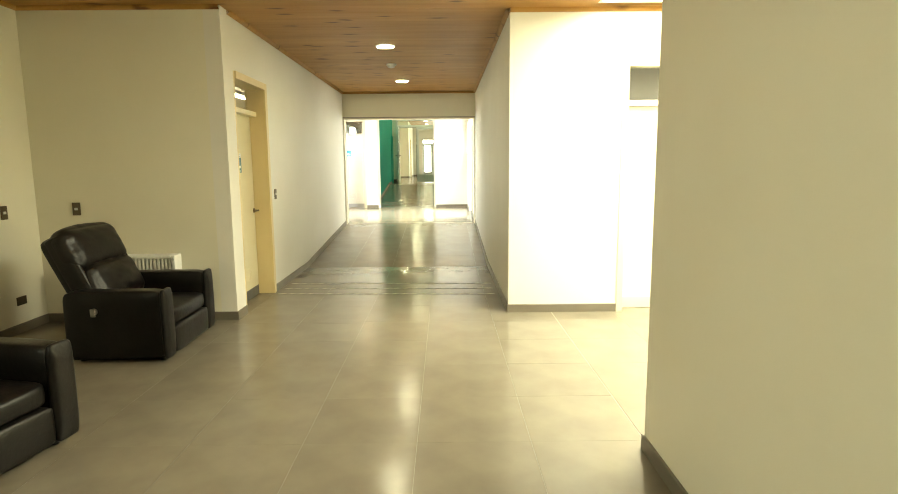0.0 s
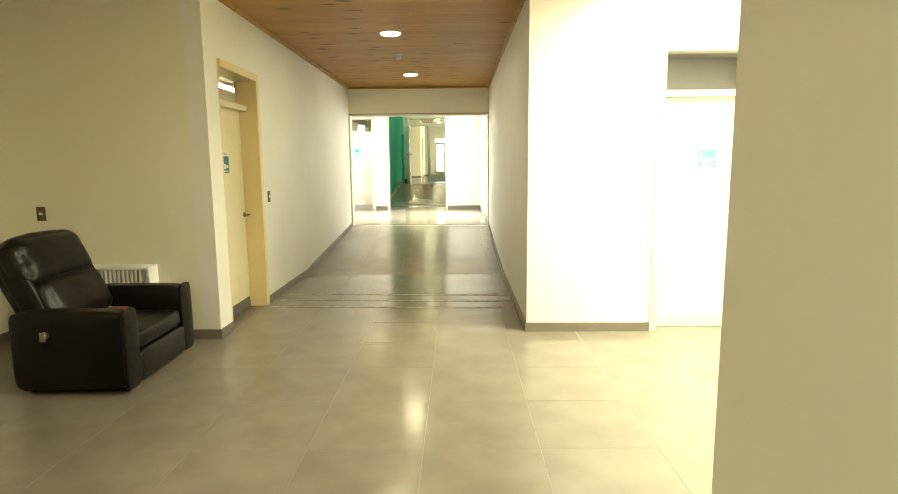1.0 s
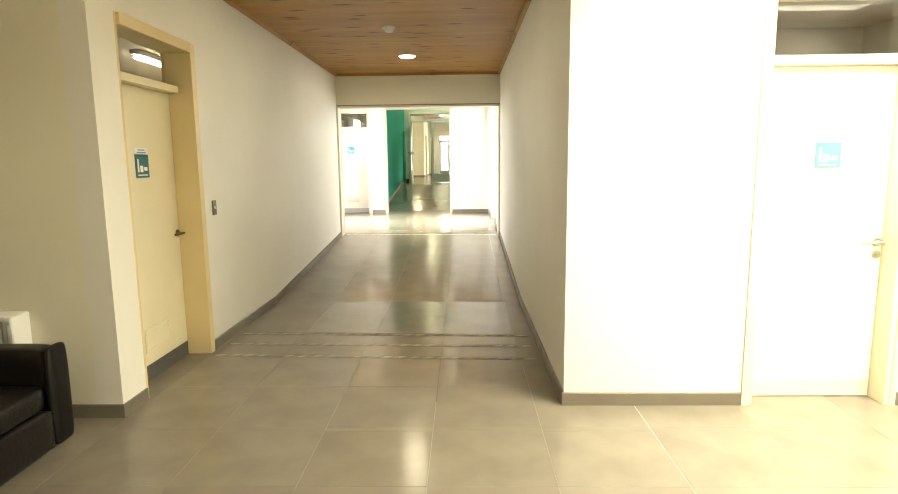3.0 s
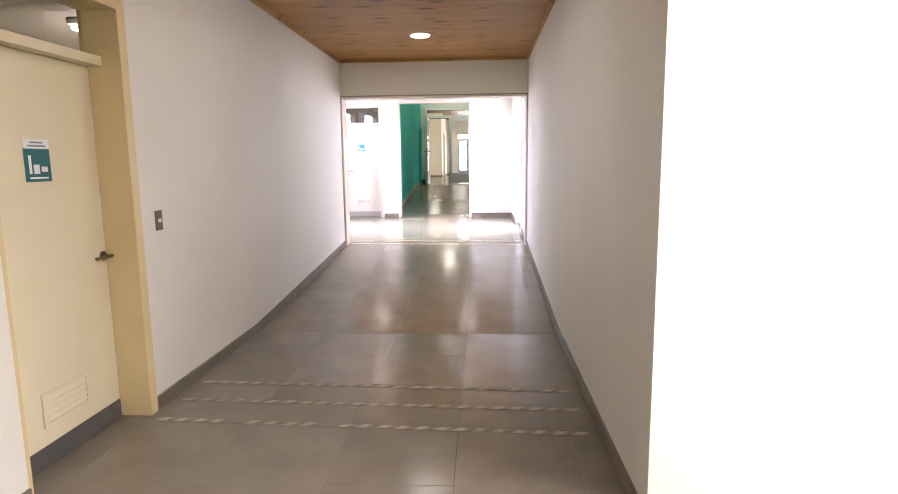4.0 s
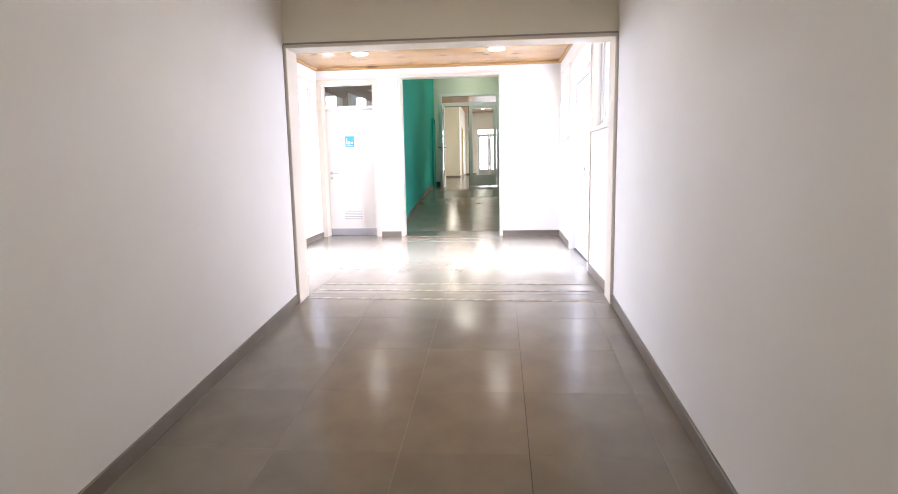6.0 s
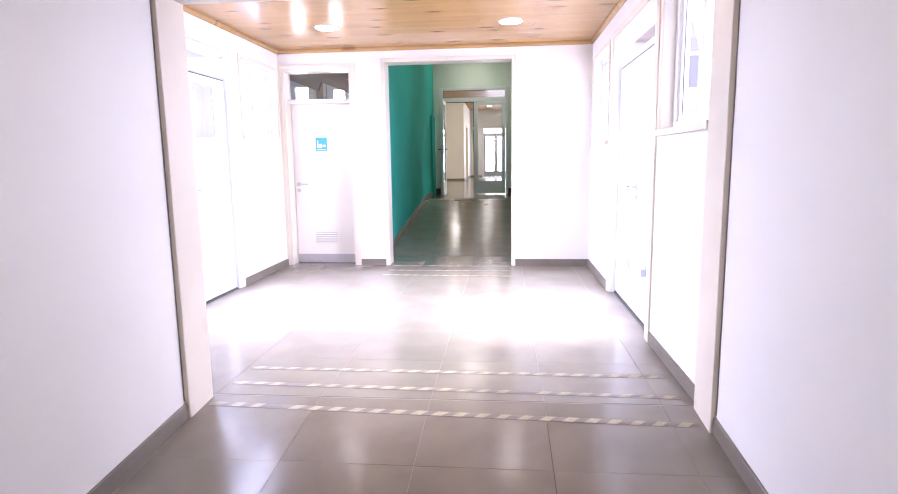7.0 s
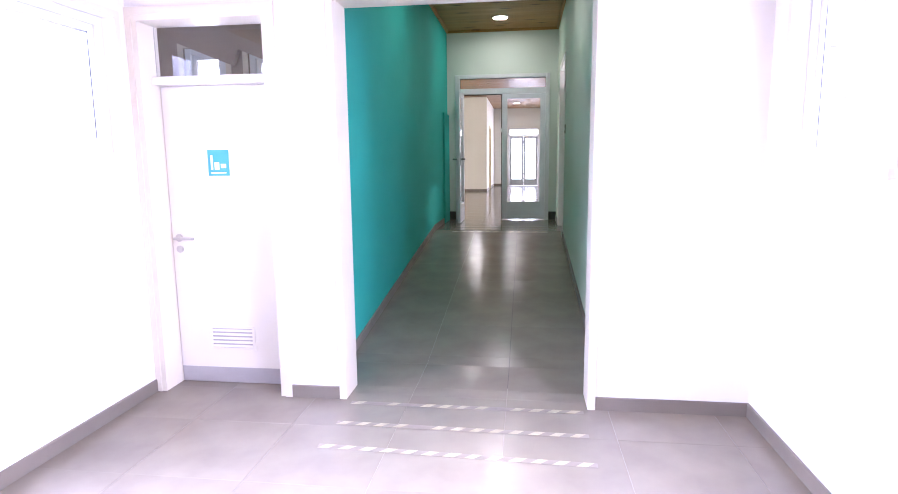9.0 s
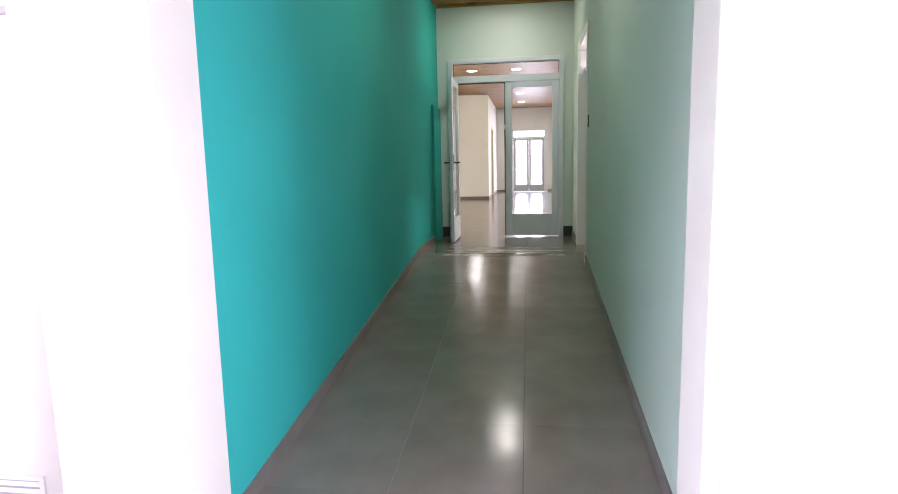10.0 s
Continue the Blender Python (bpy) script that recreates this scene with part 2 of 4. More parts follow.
def box(bm, x0, x1, y0, y1, z0, z1, bevel=0.0, mi=0, seg=1, rot=None):
    r = bmesh.ops.create_cube(bm, size=1)
    m = Matrix.Translation(((x0 + x1) / 2, (y0 + y1) / 2, (z0 + z1) / 2)) @ Matrix.Diagonal((x1 - x0, y1 - y0, z1 - z0, 1))
    if rot is not None:
        m = rot @ m
    bmesh.ops.transform(bm, matrix=m, verts=r["verts"])
    faces = {f for v in r["verts"] for f in v.link_faces}
    for f in faces:
        f.material_index = mi
    if bevel:
        edges = {e for v in r["verts"] for e in v.link_edges}
        g = bmesh.ops.bevel(bm, geom=list(edges), offset=bevel, segments=seg, profile=0.5, affect="EDGES")
        for f in g["faces"]:
            f.material_index = mi
    return bm


def boxes(*specs, bevel=0.0):
    bm = bmesh.new()
    for s in specs:
        box(bm, *s[:6], bevel=bevel, mi=s[6] if len(s) > 6 else 0)
    return bm


def rod(bm, a, b, r, seg=14, r2=None, mi=0):
    a, b = Vector(a), Vector(b)
    d = b - a
    g = bmesh.ops.create_cone(bm, cap_ends=True, segments=seg, radius1=r, radius2=r if r2 is None else r2, depth=d.length)
    m = Matrix.Translation((a + b) / 2) @ d.to_track_quat("Z", "Y").to_matrix().to_4x4()
    bmesh.ops.transform(bm, matrix=m, verts=g["verts"])
    for v in g["verts"]:
        for f in v.link_faces:
            f.material_index = mi
    return bm


def wall(name, axis, face, back, u0, u1, z0, z1, material, holes=(), back_mat=None, label=""):
    """A wall with thickness from face to back across axis ('x' or 'y'), pierced by holes (u0, u1, z0, z1)."""
    us = sorted({u0, u1, *[h[0] for h in holes], *[h[1] for h in holes]})
    zs = sorted({z0, z1, *[h[2] for h in holes], *[h[3] for h in holes]})
    us, zs = [u for u in us if u0 <= u <= u1], [z for z in zs if z0 <= z <= z1]

    def solid(i, k):
        if not (0 <= i < len(us) - 1 and 0 <= k < len(zs) - 1):
            return False
        cu, cz = (us[i] + us[i + 1]) / 2, (zs[k] + zs[k + 1]) / 2
        return not any(h[0] < cu < h[1] and h[2] < cz < h[3] for h in holes)

    def at(u, w, z):
        return (w, u, z) if axis == "x" else (u, w, z)

    bm = bmesh.new()

    def quad(*pts, mi=0):
        f = bm.faces.new([bm.verts.new(at(*p)) for p in pts])
        f.material_index = mi

    for i in range(len(us) - 1):
        for k in range(len(zs) - 1):
            if not solid(i, k):
                continue
            a, b, c, d = us[i], us[i + 1], zs[k], zs[k + 1]
            quad((a, face, c), (b, face, c), (b, face, d), (a, face, d))
            quad((a, back, c), (a, back, d), (b, back, d), (b, back, c), mi=1)
            if not solid(i - 1, k):
                quad((a, face, c), (a, face, d), (a, back, d), (a, back, c))
            if not solid(i + 1, k):
                quad((b, face, c), (b, back, c), (b, back, d), (b, face, d))
            if not solid(i, k - 1):
                quad((a, face, c), (a, back, c), (b, back, c), (b, face, c))
            if not solid(i, k + 1):
                quad((a, face, d), (b, face, d), (b, back, d), (a, back, d))
    bmesh.ops.remove_doubles(bm, verts=bm.verts, dist=1e-5)
    bmesh.ops.recalc_face_normals(bm, faces=bm.faces)
    ob = part(name, bm, (material, back_mat or material))
    return tagged(ob, label, "wall", kind="structure")


def baseboard(x0, y0, x1, y1, z0, z1, side, h=0.08, t=0.012):
    """Tile skirting from one floor point to another; side: unit vector into the room."""
    bm = bmesh.new()
    pts = []
    for (x, y, z) in ((x0, y0, z0), (x1, y1, z1)):
        pts.append([bm.verts.new((x + side[0] * o, y + side[1] * o, z + q)) for o, q in ((0, -0.01), (t, -0.01), (t, h - 0.004), (t - 0.004, h), (0, h))])
    a, b = pts
    for i in range(5):
        bm.faces.new((a[i], a[(i + 1) % 5], b[(i + 1) % 5], b[i]))
    bm.faces.new(a[::-1])
    bm.faces.new(b)
    bmesh.ops.recalc_face_normals(bm, faces=bm.faces)
    return tagged(part("baseboard", bm, BASETILE), "grey tiled skirting along the foot of the wall", "baseboard", kind="structure")


def cornice(x0, y0, x1, y1, z, side, material, s=0.035):
    """Quarter-round wooden moulding where wall and ceiling meet."""
    bm = bmesh.new()
    prof = [(0, 0), (0, -s)] + [(s * math.sin(a), -s * math.cos(a)) for a in (0.4, 0.8, 1.17)] + [(s, 0)]
    rows = [[bm.verts.new((x + side[0] * o, y + side[1] * o, z + q - 0.002)) for o, q in prof] for x, y in ((x0, y0), (x1, y1))]
    a, b = rows
    k = len(prof)
    for i in range(k):
        bm.faces.new((a[i], a[(i + 1) % k], b[(i + 1) % k], b[i]))
    bmesh.ops.recalc_face_normals(bm, faces=bm.faces)
    return tagged(part("trim", bm, material), "thin varnished wooden moulding under the ceiling", "trim", kind="structure")


def plank_ceiling(name, x0, x1, y0, y1, z, material, holes=(), width=0.115, thick=0.1):
    """Boards that run along x, each with its own edges, under a slab."""
    bm = bmesh.new()
    rng = random.Random(name)
    y = y0
    while y < y1 - 1e-4:
        ye = min(y + width, y1)
        spans = [(x0, x1)]
        for hx0, hx1, hy0, hy1 in holes:
            if ye > hy0 + 0.02 and y < hy1 - 0.02:
                spans = [s for a, b in spans for s in ((a, min(b, hx0)), (max(a, hx1), b)) if s[1] - s[0] > 0.01]
        for a, b in spans:
            x = a
            while x < b - 1e-4:
                xe = min(b, x + rng.uniform(1.6, 3.2))
                if b - xe < 0.4:
                    xe = b
                g = 0.0004
                zz = z + rng.uniform(0, 0.0005)
                v = [bm.verts.new(p) for p in ((x + g, y + g + 0.0005, zz), (xe - g, y + g + 0.0005, zz), (xe - g, ye - g - 0.0005, zz), (x + g, ye - g - 0.0005, zz))]
                w = [bm.verts.new(p) for p in ((x, y, zz + 0.0012), (xe, y, zz + 0.0012), (xe, ye, zz + 0.0012), (x, ye, zz + 0.0012))]
                bm.faces.new(v[::-1])
                for i in range(4):
                    bm.faces.new((v[i], v[(i + 1) % 4], w[(i + 1) % 4], w[i]))
                x = xe
        y = ye
    cells = [(x0, x1, y0, y1)]
    for hx0, hx1, hy0, hy1 in holes:
        cells = [c for a, b, p, q in cells for c in ((a, b, p, hy0), (a, b, hy1, q), (a, hx0, hy0, hy1), (hx1, b, hy0, hy1)) if c[1] - c[0] > 0.01 and c[3] - c[2] > 0.01]
    for a, b, p, q in cells:
        box(bm, a, b, p, q, z + 0.007, z + thick)
    ob = part(name, bm, material)
    return tagged(ob, "varnished knotty pine board ceiling", "ceiling", kind="structure")


# ---- doors, windows, fittings ----
def lever(parent, x, z, y, point, out=-1, metal=STEEL, keyhole=True):
    """Steel lever handle on a door face at y; point: +1 or -1 along x; out: the way the face looks along y."""
    bm = bmesh.new()
    rod(bm, (x, y, z), (x, y + 0.008 * out, z), 0.026, 18)
    rod(bm, (x, y + 0.008 * out, z), (x, y + 0.05 * out, z), 0.009, 12)
    rod(bm, (x - 0.008 * point, y + 0.05 * out, z), (x + 0.125 * point, y + 0.05 * out, z), 0.0095, 12)
    h = part("door_handle", bm, metal, parent, "brushed metal lever handle", smooth=False)
    if keyhole:
        bm = bmesh.new()
        rod(bm, (x, y, z - 0.075), (x, y + 0.008 * out, z - 0.075), 0.024, 18)
        rod(bm, (x, y + 0.008 * out, z - 0.075), (x, y + 0.012 * out, z - 0.075), 0.009, 10)
        part("lock_rose", bm, metal, parent)
    return h


def sign_plate(parent, x0, x1, z0, z1, y, out, header, colour):
    """Door plate: white header with bars, coloured field with a plain white emblem."""
    bm = bmesh.new()
    e = 0.004 * out
    lo, hi = sorted((y, y + e))
    zs = z1 - (z1 - z0) * header
    box(bm, x0, x1, lo, hi, z0, zs, mi=0)
    if header:
        box(bm, x0, x1, lo, hi, zs, z1, mi=1)
    w, h = x1 - x0, zs - z0
    y2 = sorted((y + e, y + e * 1.35))

    def bar(u0, u1, v0, v1, mi):
        box(bm, x0 + w * u0, x0 + w * u1, y2[0], y2[1], z0 + h * v0, z0 + h * v1, mi=mi)

    bar(0.14, 0.24, 0.24, 0.80, 1)
    bar(0.32, 0.54, 0.24, 0.52, 1)
    bar(0.62, 0.86, 0.30, 0.46, 1)
    bar(0.14, 0.86, 0.09, 0.14, 1)
    if header:
        hz = (z1 - zs) / h
        bar(0.25, 0.75, 1 + hz * 0.58, 1 + hz * 0.76, 2)
        bar(0.15, 0.85, 1 + hz * 0.22, 1 + hz * 0.40, 2)
    return part("sign", bm, (colour, PRINTW, INK), parent, "teal printed plate with a plain white emblem")


def room_door(name, width, leaf_h, top, m, label, depth=0.14, recess=0.13, hand=1, hand_z=0.965, sign=None, header=0.0, vent=None,
              louvre=False, kick=0.11, paint=CREAM, frame_paint=CREAMSHADE, sign_colour=SIGNTEAL, casing=0.045, kick_paint=KICK, proud=0.012, hand_in=0.055, lining=0.032, handle_metal=STEEL, pane_in=-0.02, left=None):
    """A door set in a wall opening: local x across, y into the wall from its face, z up. Frame with lining and casing, leaf, transom bar and pane."""
    w, f, e = width / 2, lining, 0.004 if casing else proud
    g = left or lining
    edges = ((-w, -w + g, -0.003 if left else -e, depth, 0, top), (w - f, w, -e, depth, 0, top), (-w + g, w - f, -e, depth, top - f, top))
    if casing:
        edges += ((-w - casing, -w, -proud, 0.0, 0, top + casing), (w, w + casing, -proud, 0.0, 0, top + casing), (-w, w, -proud, 0.0, top, top + casing))
    root = part(name, boxes(*edges, bevel=0.0 if casing else 0.003), frame_paint)
    root.matrix_world = m
    tagged(root, label, "door", kind="structure")
    part("transom_bar", boxes((-w + g, w - f, recess - 0.075, recess + 0.045, leaf_h + 0.002, leaf_h + 0.052), bevel=0.002), paint, root)
    pane = part("pane", boxes((-w + g, w - f, recess + pane_in, recess + pane_in + 0.006, leaf_h + 0.052, top - f)), GLASS, root, "clear glass transom light")
    pane.visible_shadow = False
    leaf = part("leaf", boxes((-w + g + 0.004, w - f - 0.004, recess, recess + 0.04, 0.003, leaf_h), bevel=0.003), paint, root)
    edge = w - (f if hand > 0 else g) - hand_in
    lever(leaf, hand * edge, hand_z, recess, -hand, metal=handle_metal, keyhole=handle_metal is STEEL)
    if kick:
        part("kick_plate", boxes((-w + g + 0.008, w - f - 0.008, recess - 0.003, recess, 0.005, kick)), kick_paint, leaf, "grey metal kick plate")
    if sign:
        sign_plate(leaf, *sign, recess, -1, header, sign_colour)
    if vent:
        x0, x1, z0, z1 = vent
        bm = boxes((x0, x1, recess - 0.008, recess, z0, z0 + 0.018), (x0, x1, recess - 0.008, recess, z1 - 0.018, z1),
                   (x0, x0 + 0.018, recess - 0.008, recess, z0 + 0.018, z1 - 0.018), (x1 - 0.018, x1, recess - 0.008, recess, z0 + 0.018, z1 - 0.018))
        part("vent_grille", bm, paint, leaf, "small louvred ventilation grille")
        # Louvre backing is greyed to paint in the shade between slats.
        part("backing", boxes((x0 + 0.016, x1 - 0.016, recess - 0.002, recess - 0.0005, z0 + 0.016, z1 - 0.016)), KICKL if louvre else paint, leaf)
        k = 5 if louvre else 4
        for i in range(k):
            zc = z0 + 0.018 + (z1 - z0 - 0.036) * (i + 0.5) / k
            bm = bmesh.new()
            box(bm, x0 + 0.016, x1 - 0.016, -0.0015, 0.0015, -0.010, 0.010, rot=Matrix.Translation((0, recess - 0.004, zc)) @ Matrix.Rotation(radians(-32 if louvre else -12), 4, "X"))
            part("slat", bm, paint, leaf)
    for zc in (0.25, leaf_h / 2, leaf_h - 0.25):
        bm = bmesh.new()
        rod(bm, (-hand * (w - (g if hand > 0 else f) - 0.002), recess - 0.006, zc - 0.045), (-hand * (w - (g if hand > 0 else f) - 0.002), recess - 0.006, zc + 0.045), 0.006, 10)
        part("hinge", bm, STEEL, leaf)
    return root


def glazed_leaf(parent, x0, x1, y, z0, z1, mid, bottom, metal, stile=0.085, t=0.045, name="leaf"):
    """Aluminium leaf with two panes; mid: (z, z) of the lock rail; bottom: top of the solid bottom panel."""
    spec = [(x0, x0 + stile, y, y + t, z0, z1), (x1 - stile, x1, y, y + t, z0, z1), (x0 + stile, x1 - stile, y, y + t, z1 - 0.075, z1),
            (x0 + stile, x1 - stile, y, y + t, z0, bottom)]
    if mid:
        spec.append((x0 + stile, x1 - stile, y, y + t, mid[0], mid[1]))
    leaf = part(name, boxes(*spec, bevel=0.003), metal, parent)
    zs = [(bottom, mid[0]), (mid[1], z1 - 0.075)] if mid else [(bottom, z1 - 0.075)]
    for a, b in zs:
        p = part("pane", boxes((x0 + stile - 0.004, x1 - stile + 0.004, y + t / 2 - 0.003, y + t / 2 + 0.003, a - 0.004, b + 0.004)), GLASS, leaf)
        p.visible_shadow = False
    return leaf


def window(name, u0, u1, z0, z1, m, label, split=2, back=0.075):
    """White aluminium sliding window set back in its opening: local x across, y into the wall, z up."""
    f, y0, y1 = 0.05, back, back + 0.075
    root = part(name, boxes((u0, u0 + f, y0, y1, z0, z1), (u1 - f, u1, y0, y1, z0, z1), (u0 + f, u1 - f, y0, y1, z1 - f, z1), (u0 + f, u1 - f, y0, y1, z0, z0 + f), bevel=0.003), ALU)
    root.matrix_world = m
    tagged(root, label, "window", kind="structure")
    part("window_sill", boxes((u0 - 0.03, u1 + 0.03, -0.03, 0.0, z0 - 0.035, z0 + 0.004), (u0 + 0.001, u1 - 0.001, 0.0, y0, z0, z0 + 0.004)), CASING, root)
    part("casing", boxes((u0 - 0.04, u0, -0.012, 0.0, z0, z1 + 0.04), (u1, u1 + 0.04, -0.012, 0.0, z0, z1 + 0.04), (u0, u1, -0.012, 0.0, z1, z1 + 0.04)), CASING, root)
    step = (u1 - u0 - 2 * f) / split
    for i in range(split):
        a, b, c, d = u0 + f + i * step, u0 + f + (i + 1) * step, z0 + f, z1 - f
        sash = part("sash", boxes((a, a + 0.035, y0 + 0.02, y0 + 0.055, c, d), (b - 0.035, b, y0 + 0.02, y0 + 0.055, c, d),
                                  (a + 0.035, b - 0.035, y0 + 0.02, y0 + 0.055, c, c + 0.035), (a + 0.035, b - 0.035, y0 + 0.02, y0 + 0.055, d - 0.035, d)), ALU, root)
        if i in (0, split - 1):
            g = a + 0.035 if i == 0 else b - 0.038
            part("gasket", boxes((g, g + 0.003, y0 + 0.03, y0 + 0.034, c + 0.035, d - 0.035)), RUBBER, sash, "thin black rubber seal")
        p = part("pane", boxes((a + 0.03, b - 0.03, y0 + 0.035, y0 + 0.04, c + 0.03, d - 0.03)), GLASS, sash)
        p.visible_shadow = False
    return root


def downlight(x, y, z, lamp=LED, r=0.115):
    bm = bmesh.new()
    rod(bm, (0, 0, -0.012), (0, 0, 0.002), r, 32, r * 1.02)
    root = part("ceiling_light", bm, PLASTIC)
    root.location = (x, y, z)
    bm = bmesh.new()
    rod(bm, (0, 0, -0.0145), (0, 0, -0.0125), r * 0.86, 32)
    part("diffuser", bm, lamp, root, "glowing white diffuser")
    return tagged(root, "round white recessed ceiling light, switched on", "ceiling light", "round ceiling lights")


def plate(name, x, y, z, rz, w, h, label, colour=BRONZE, rockers=1):
    """Wall plate that looks along local -y."""
    bm = boxes((-w / 2, w / 2, -0.009, 0, -h / 2, h / 2), bevel=0.003)
    root = part(name, bm, colour)
    root.matrix_world = pose(x, y, z, 0, 0, rz)
    for i in range(rockers):
        c = (i - (rockers - 1) / 2) * 0.03
        part("rocker", boxes((-0.016, 0.016, -0.013, -0.009, c - 0.011, c + 0.011), bevel=0.002), PLASTIC, root, "white rocker")
    return tagged(root, label, "light switch" if rockers else "socket")


# ---- structure: lounge and side passage ----
H = 2.866
wall("wall_west_lounge", "x", -1.8, -1.95, -5.0, 3.08, -0.05, H, IVORY, holes=[(-4.4, -2.4, 0.95, 2.25)], label="off-white painted lounge wall")
wall("wall_north_lounge", "y", 3.08, 3.23, -1.95, -0.15, -0.05, H, IVORY, label="off-white painted lounge wall beside the corridor")
wall("wall_south_lounge", "y", -5.0, -5.15, -1.95, 3.13, -0.05, H, IVORY, label="off-white painted back wall")
wall("wall_east_lounge", "x", 2.985, 3.13, -5.0, 0.30, -0.05, H, IVORY, label="off-white painted wall ending at the side passage")
wall("wall_south_passage", "y", 0.45, 0.30, 2.985, 7.0, -0.05, H, IVORY, label="off-white painted side passage wall")
wall("wall_east_passage", "x", 7.0, 7.15, 0.30, 3.40, -0.05, H, IVORY, label="off-white painted end wall of the side passage")
LDO, RDO = (3.33, 4.30, -0.05, 2.345), (3.69, 4.535, -0.05, 2.375)
wall("wall_north_passage", "y", 3.25, 3.40, 2.75, 7.0, -0.05, H, WHITE, holes=[RDO], back_mat=ROOMGREY, label="off-white painted wall with a door")
wall("wall_west_corridor", "x", 0.0, -0.15, 3.08, 9.54, -0.05, H, WHITE, holes=[LDO], back_mat=ROOMGREY, label="off-white painted corridor wall with a door")
wall("wall_east_corridor", "x", 2.6, 2.75, 3.25, 9.54, -0.05, H, WHITE, label="off-white painted plain corridor wall")
# Ivory instead of the corridor's white puts the warm lamp tint into the beam.
wall("wall_corridor_lintel", "y", 9.30, 9.54, 0.0, 2.6, 2.37, H, IVORY, label="off-white painted beam over the lobby opening")

# ---- structure: lobby ----
F1, F2 = 0.30, 0.78
LW, LE, LN, LS = -1.06, 2.612, 13.53, 9.54
wall("wall_south_lobby", "y", LS, LS - 0.2, LW - 0.16, -0.15, F1 - 0.1, H, WHITE, label="white painted lobby wall")
we, ww = (10.66, 12.18, F1 - 0.1, 2.62), (10.70, 12.22, F1 - 0.1, 2.62)
wall("wall_east_lobby", "x", LE, LE + 0.16, LS, LN, F1 - 0.1, H, WHITE, holes=[(9.60, 10.52, 1.73, 2.62), we, (12.42, 13.30, 1.73, 2.62)], label="white painted lobby wall with door and windows")
wall("wall_west_lobby", "x", LW, LW - 0.16, LS, LN, F1 - 0.1, H, WHITE, holes=[(9.70, 10.56, 1.84, 2.62), ww, (12.50, 13.42, 1.84, 2.62)], label="white painted lobby wall with door and windows")
TDO = (-1.022, -0.172, F1 - 0.1, 2.655)
GO = (0.186, 1.748, F1 - 0.1, 2.74)
wall("wall_north_lobby", "y", LN, LN + 0.22, LW - 0.16, LE + 0.16, F1 - 0.1, 4.0, WHITE, holes=[TDO, GO], back_mat=PALE, label="white painted lobby wall with a door and a passage")

# ---- structure: teal passage and far hall ----
GX0, GX1, FY, GH = 0.03, 1.84, 20.0, 3.875
wall("wall_west_teal_passage", "x", GX0, GX0 - 0.15, LN + 0.22, FY, F1 - 0.1, GH, TEAL, label="teal painted passage wall")
wall("wall_east_teal_passage", "x", GX1, GX1 + 0.15, LN + 0.22, FY, F1 - 0.1, GH, PALESHADE, holes=[(18.12, 19.16, F2 - 0.1, 3.10)], label="white passage wall with a doorway, green bounce and shade in its paint")
wall("wall_north_teal_passage", "y", FY, FY + 0.15, -4.2, 2.3, F2 - 0.1, GH, PALE, holes=[(0.165, 1.715, F2 - 0.1, 3.168)], back_mat=WHITE, label="pale painted wall around the glazed double door")
HH = 3.76
wall("wall_west_far_hall", "x", -4.05, -4.2, FY + 0.15, 29.0, F2 - 0.1, HH, WHITE, holes=[(22.4, 25.6, 1.6, 3.0)], label="off-white far hall wall")
wall("wall_block_far_hall", "y", 29.0, 29.15, -4.05, 0.1, F2 - 0.1, HH, IVORY, label="cream painted far hall wall")
wall("wall_west_far_corridor", "x", 0.1, -0.05, 29.15, 33.3, F2 - 0.1, HH, WHITE, holes=[(30.3, 31.2, F2 - 0.1, 2.9)], label="off-white far corridor wall")
wall("wall_east_far_hall", "x", 2.08, 2.23, FY + 0.15, 33.3, F2 - 0.1, HH, WHITE, holes=[(24.6, 25.5, F2 - 0.1, 2.9)], label="off-white far hall wall")
wall("wall_north_far_hall", "y", 33.3, 33.45, -0.05, 2.23, F2 - 0.1, HH, WHITE, holes=[(0.66, 1.86, F2 - 0.1, 3.0)], label="off-white end wall with a glazed door")

# ---- ceilings ----
SKY_HOLE = (3.37, 5.8, 0.9, 3.10)
plank_ceiling("ceiling_lounge", -1.95, 2.985, -5.15, 3.25, H, WOOD)
plank_ceiling("ceiling_passage", 2.985, 7.15, 0.30, 3.40, H, WOOD, holes=[SKY_HOLE])
plank_ceiling("ceiling_corridor", -0.15, 2.75, 3.25, 9.54, H, WOOD)
plank_ceiling("ceiling_lobby", LW - 0.16, LE + 0.16, 9.54, LN, H, WOODL)
plank_ceiling("ceiling_teal_passage", GX0 - 0.15, GX1 + 0.15, LN + 0.22, FY, GH, WOOD)
plank_ceiling("ceiling_far_hall", -4.2, 2.3, FY + 0.15, 33.45, HH, WOODF, width=0.23)
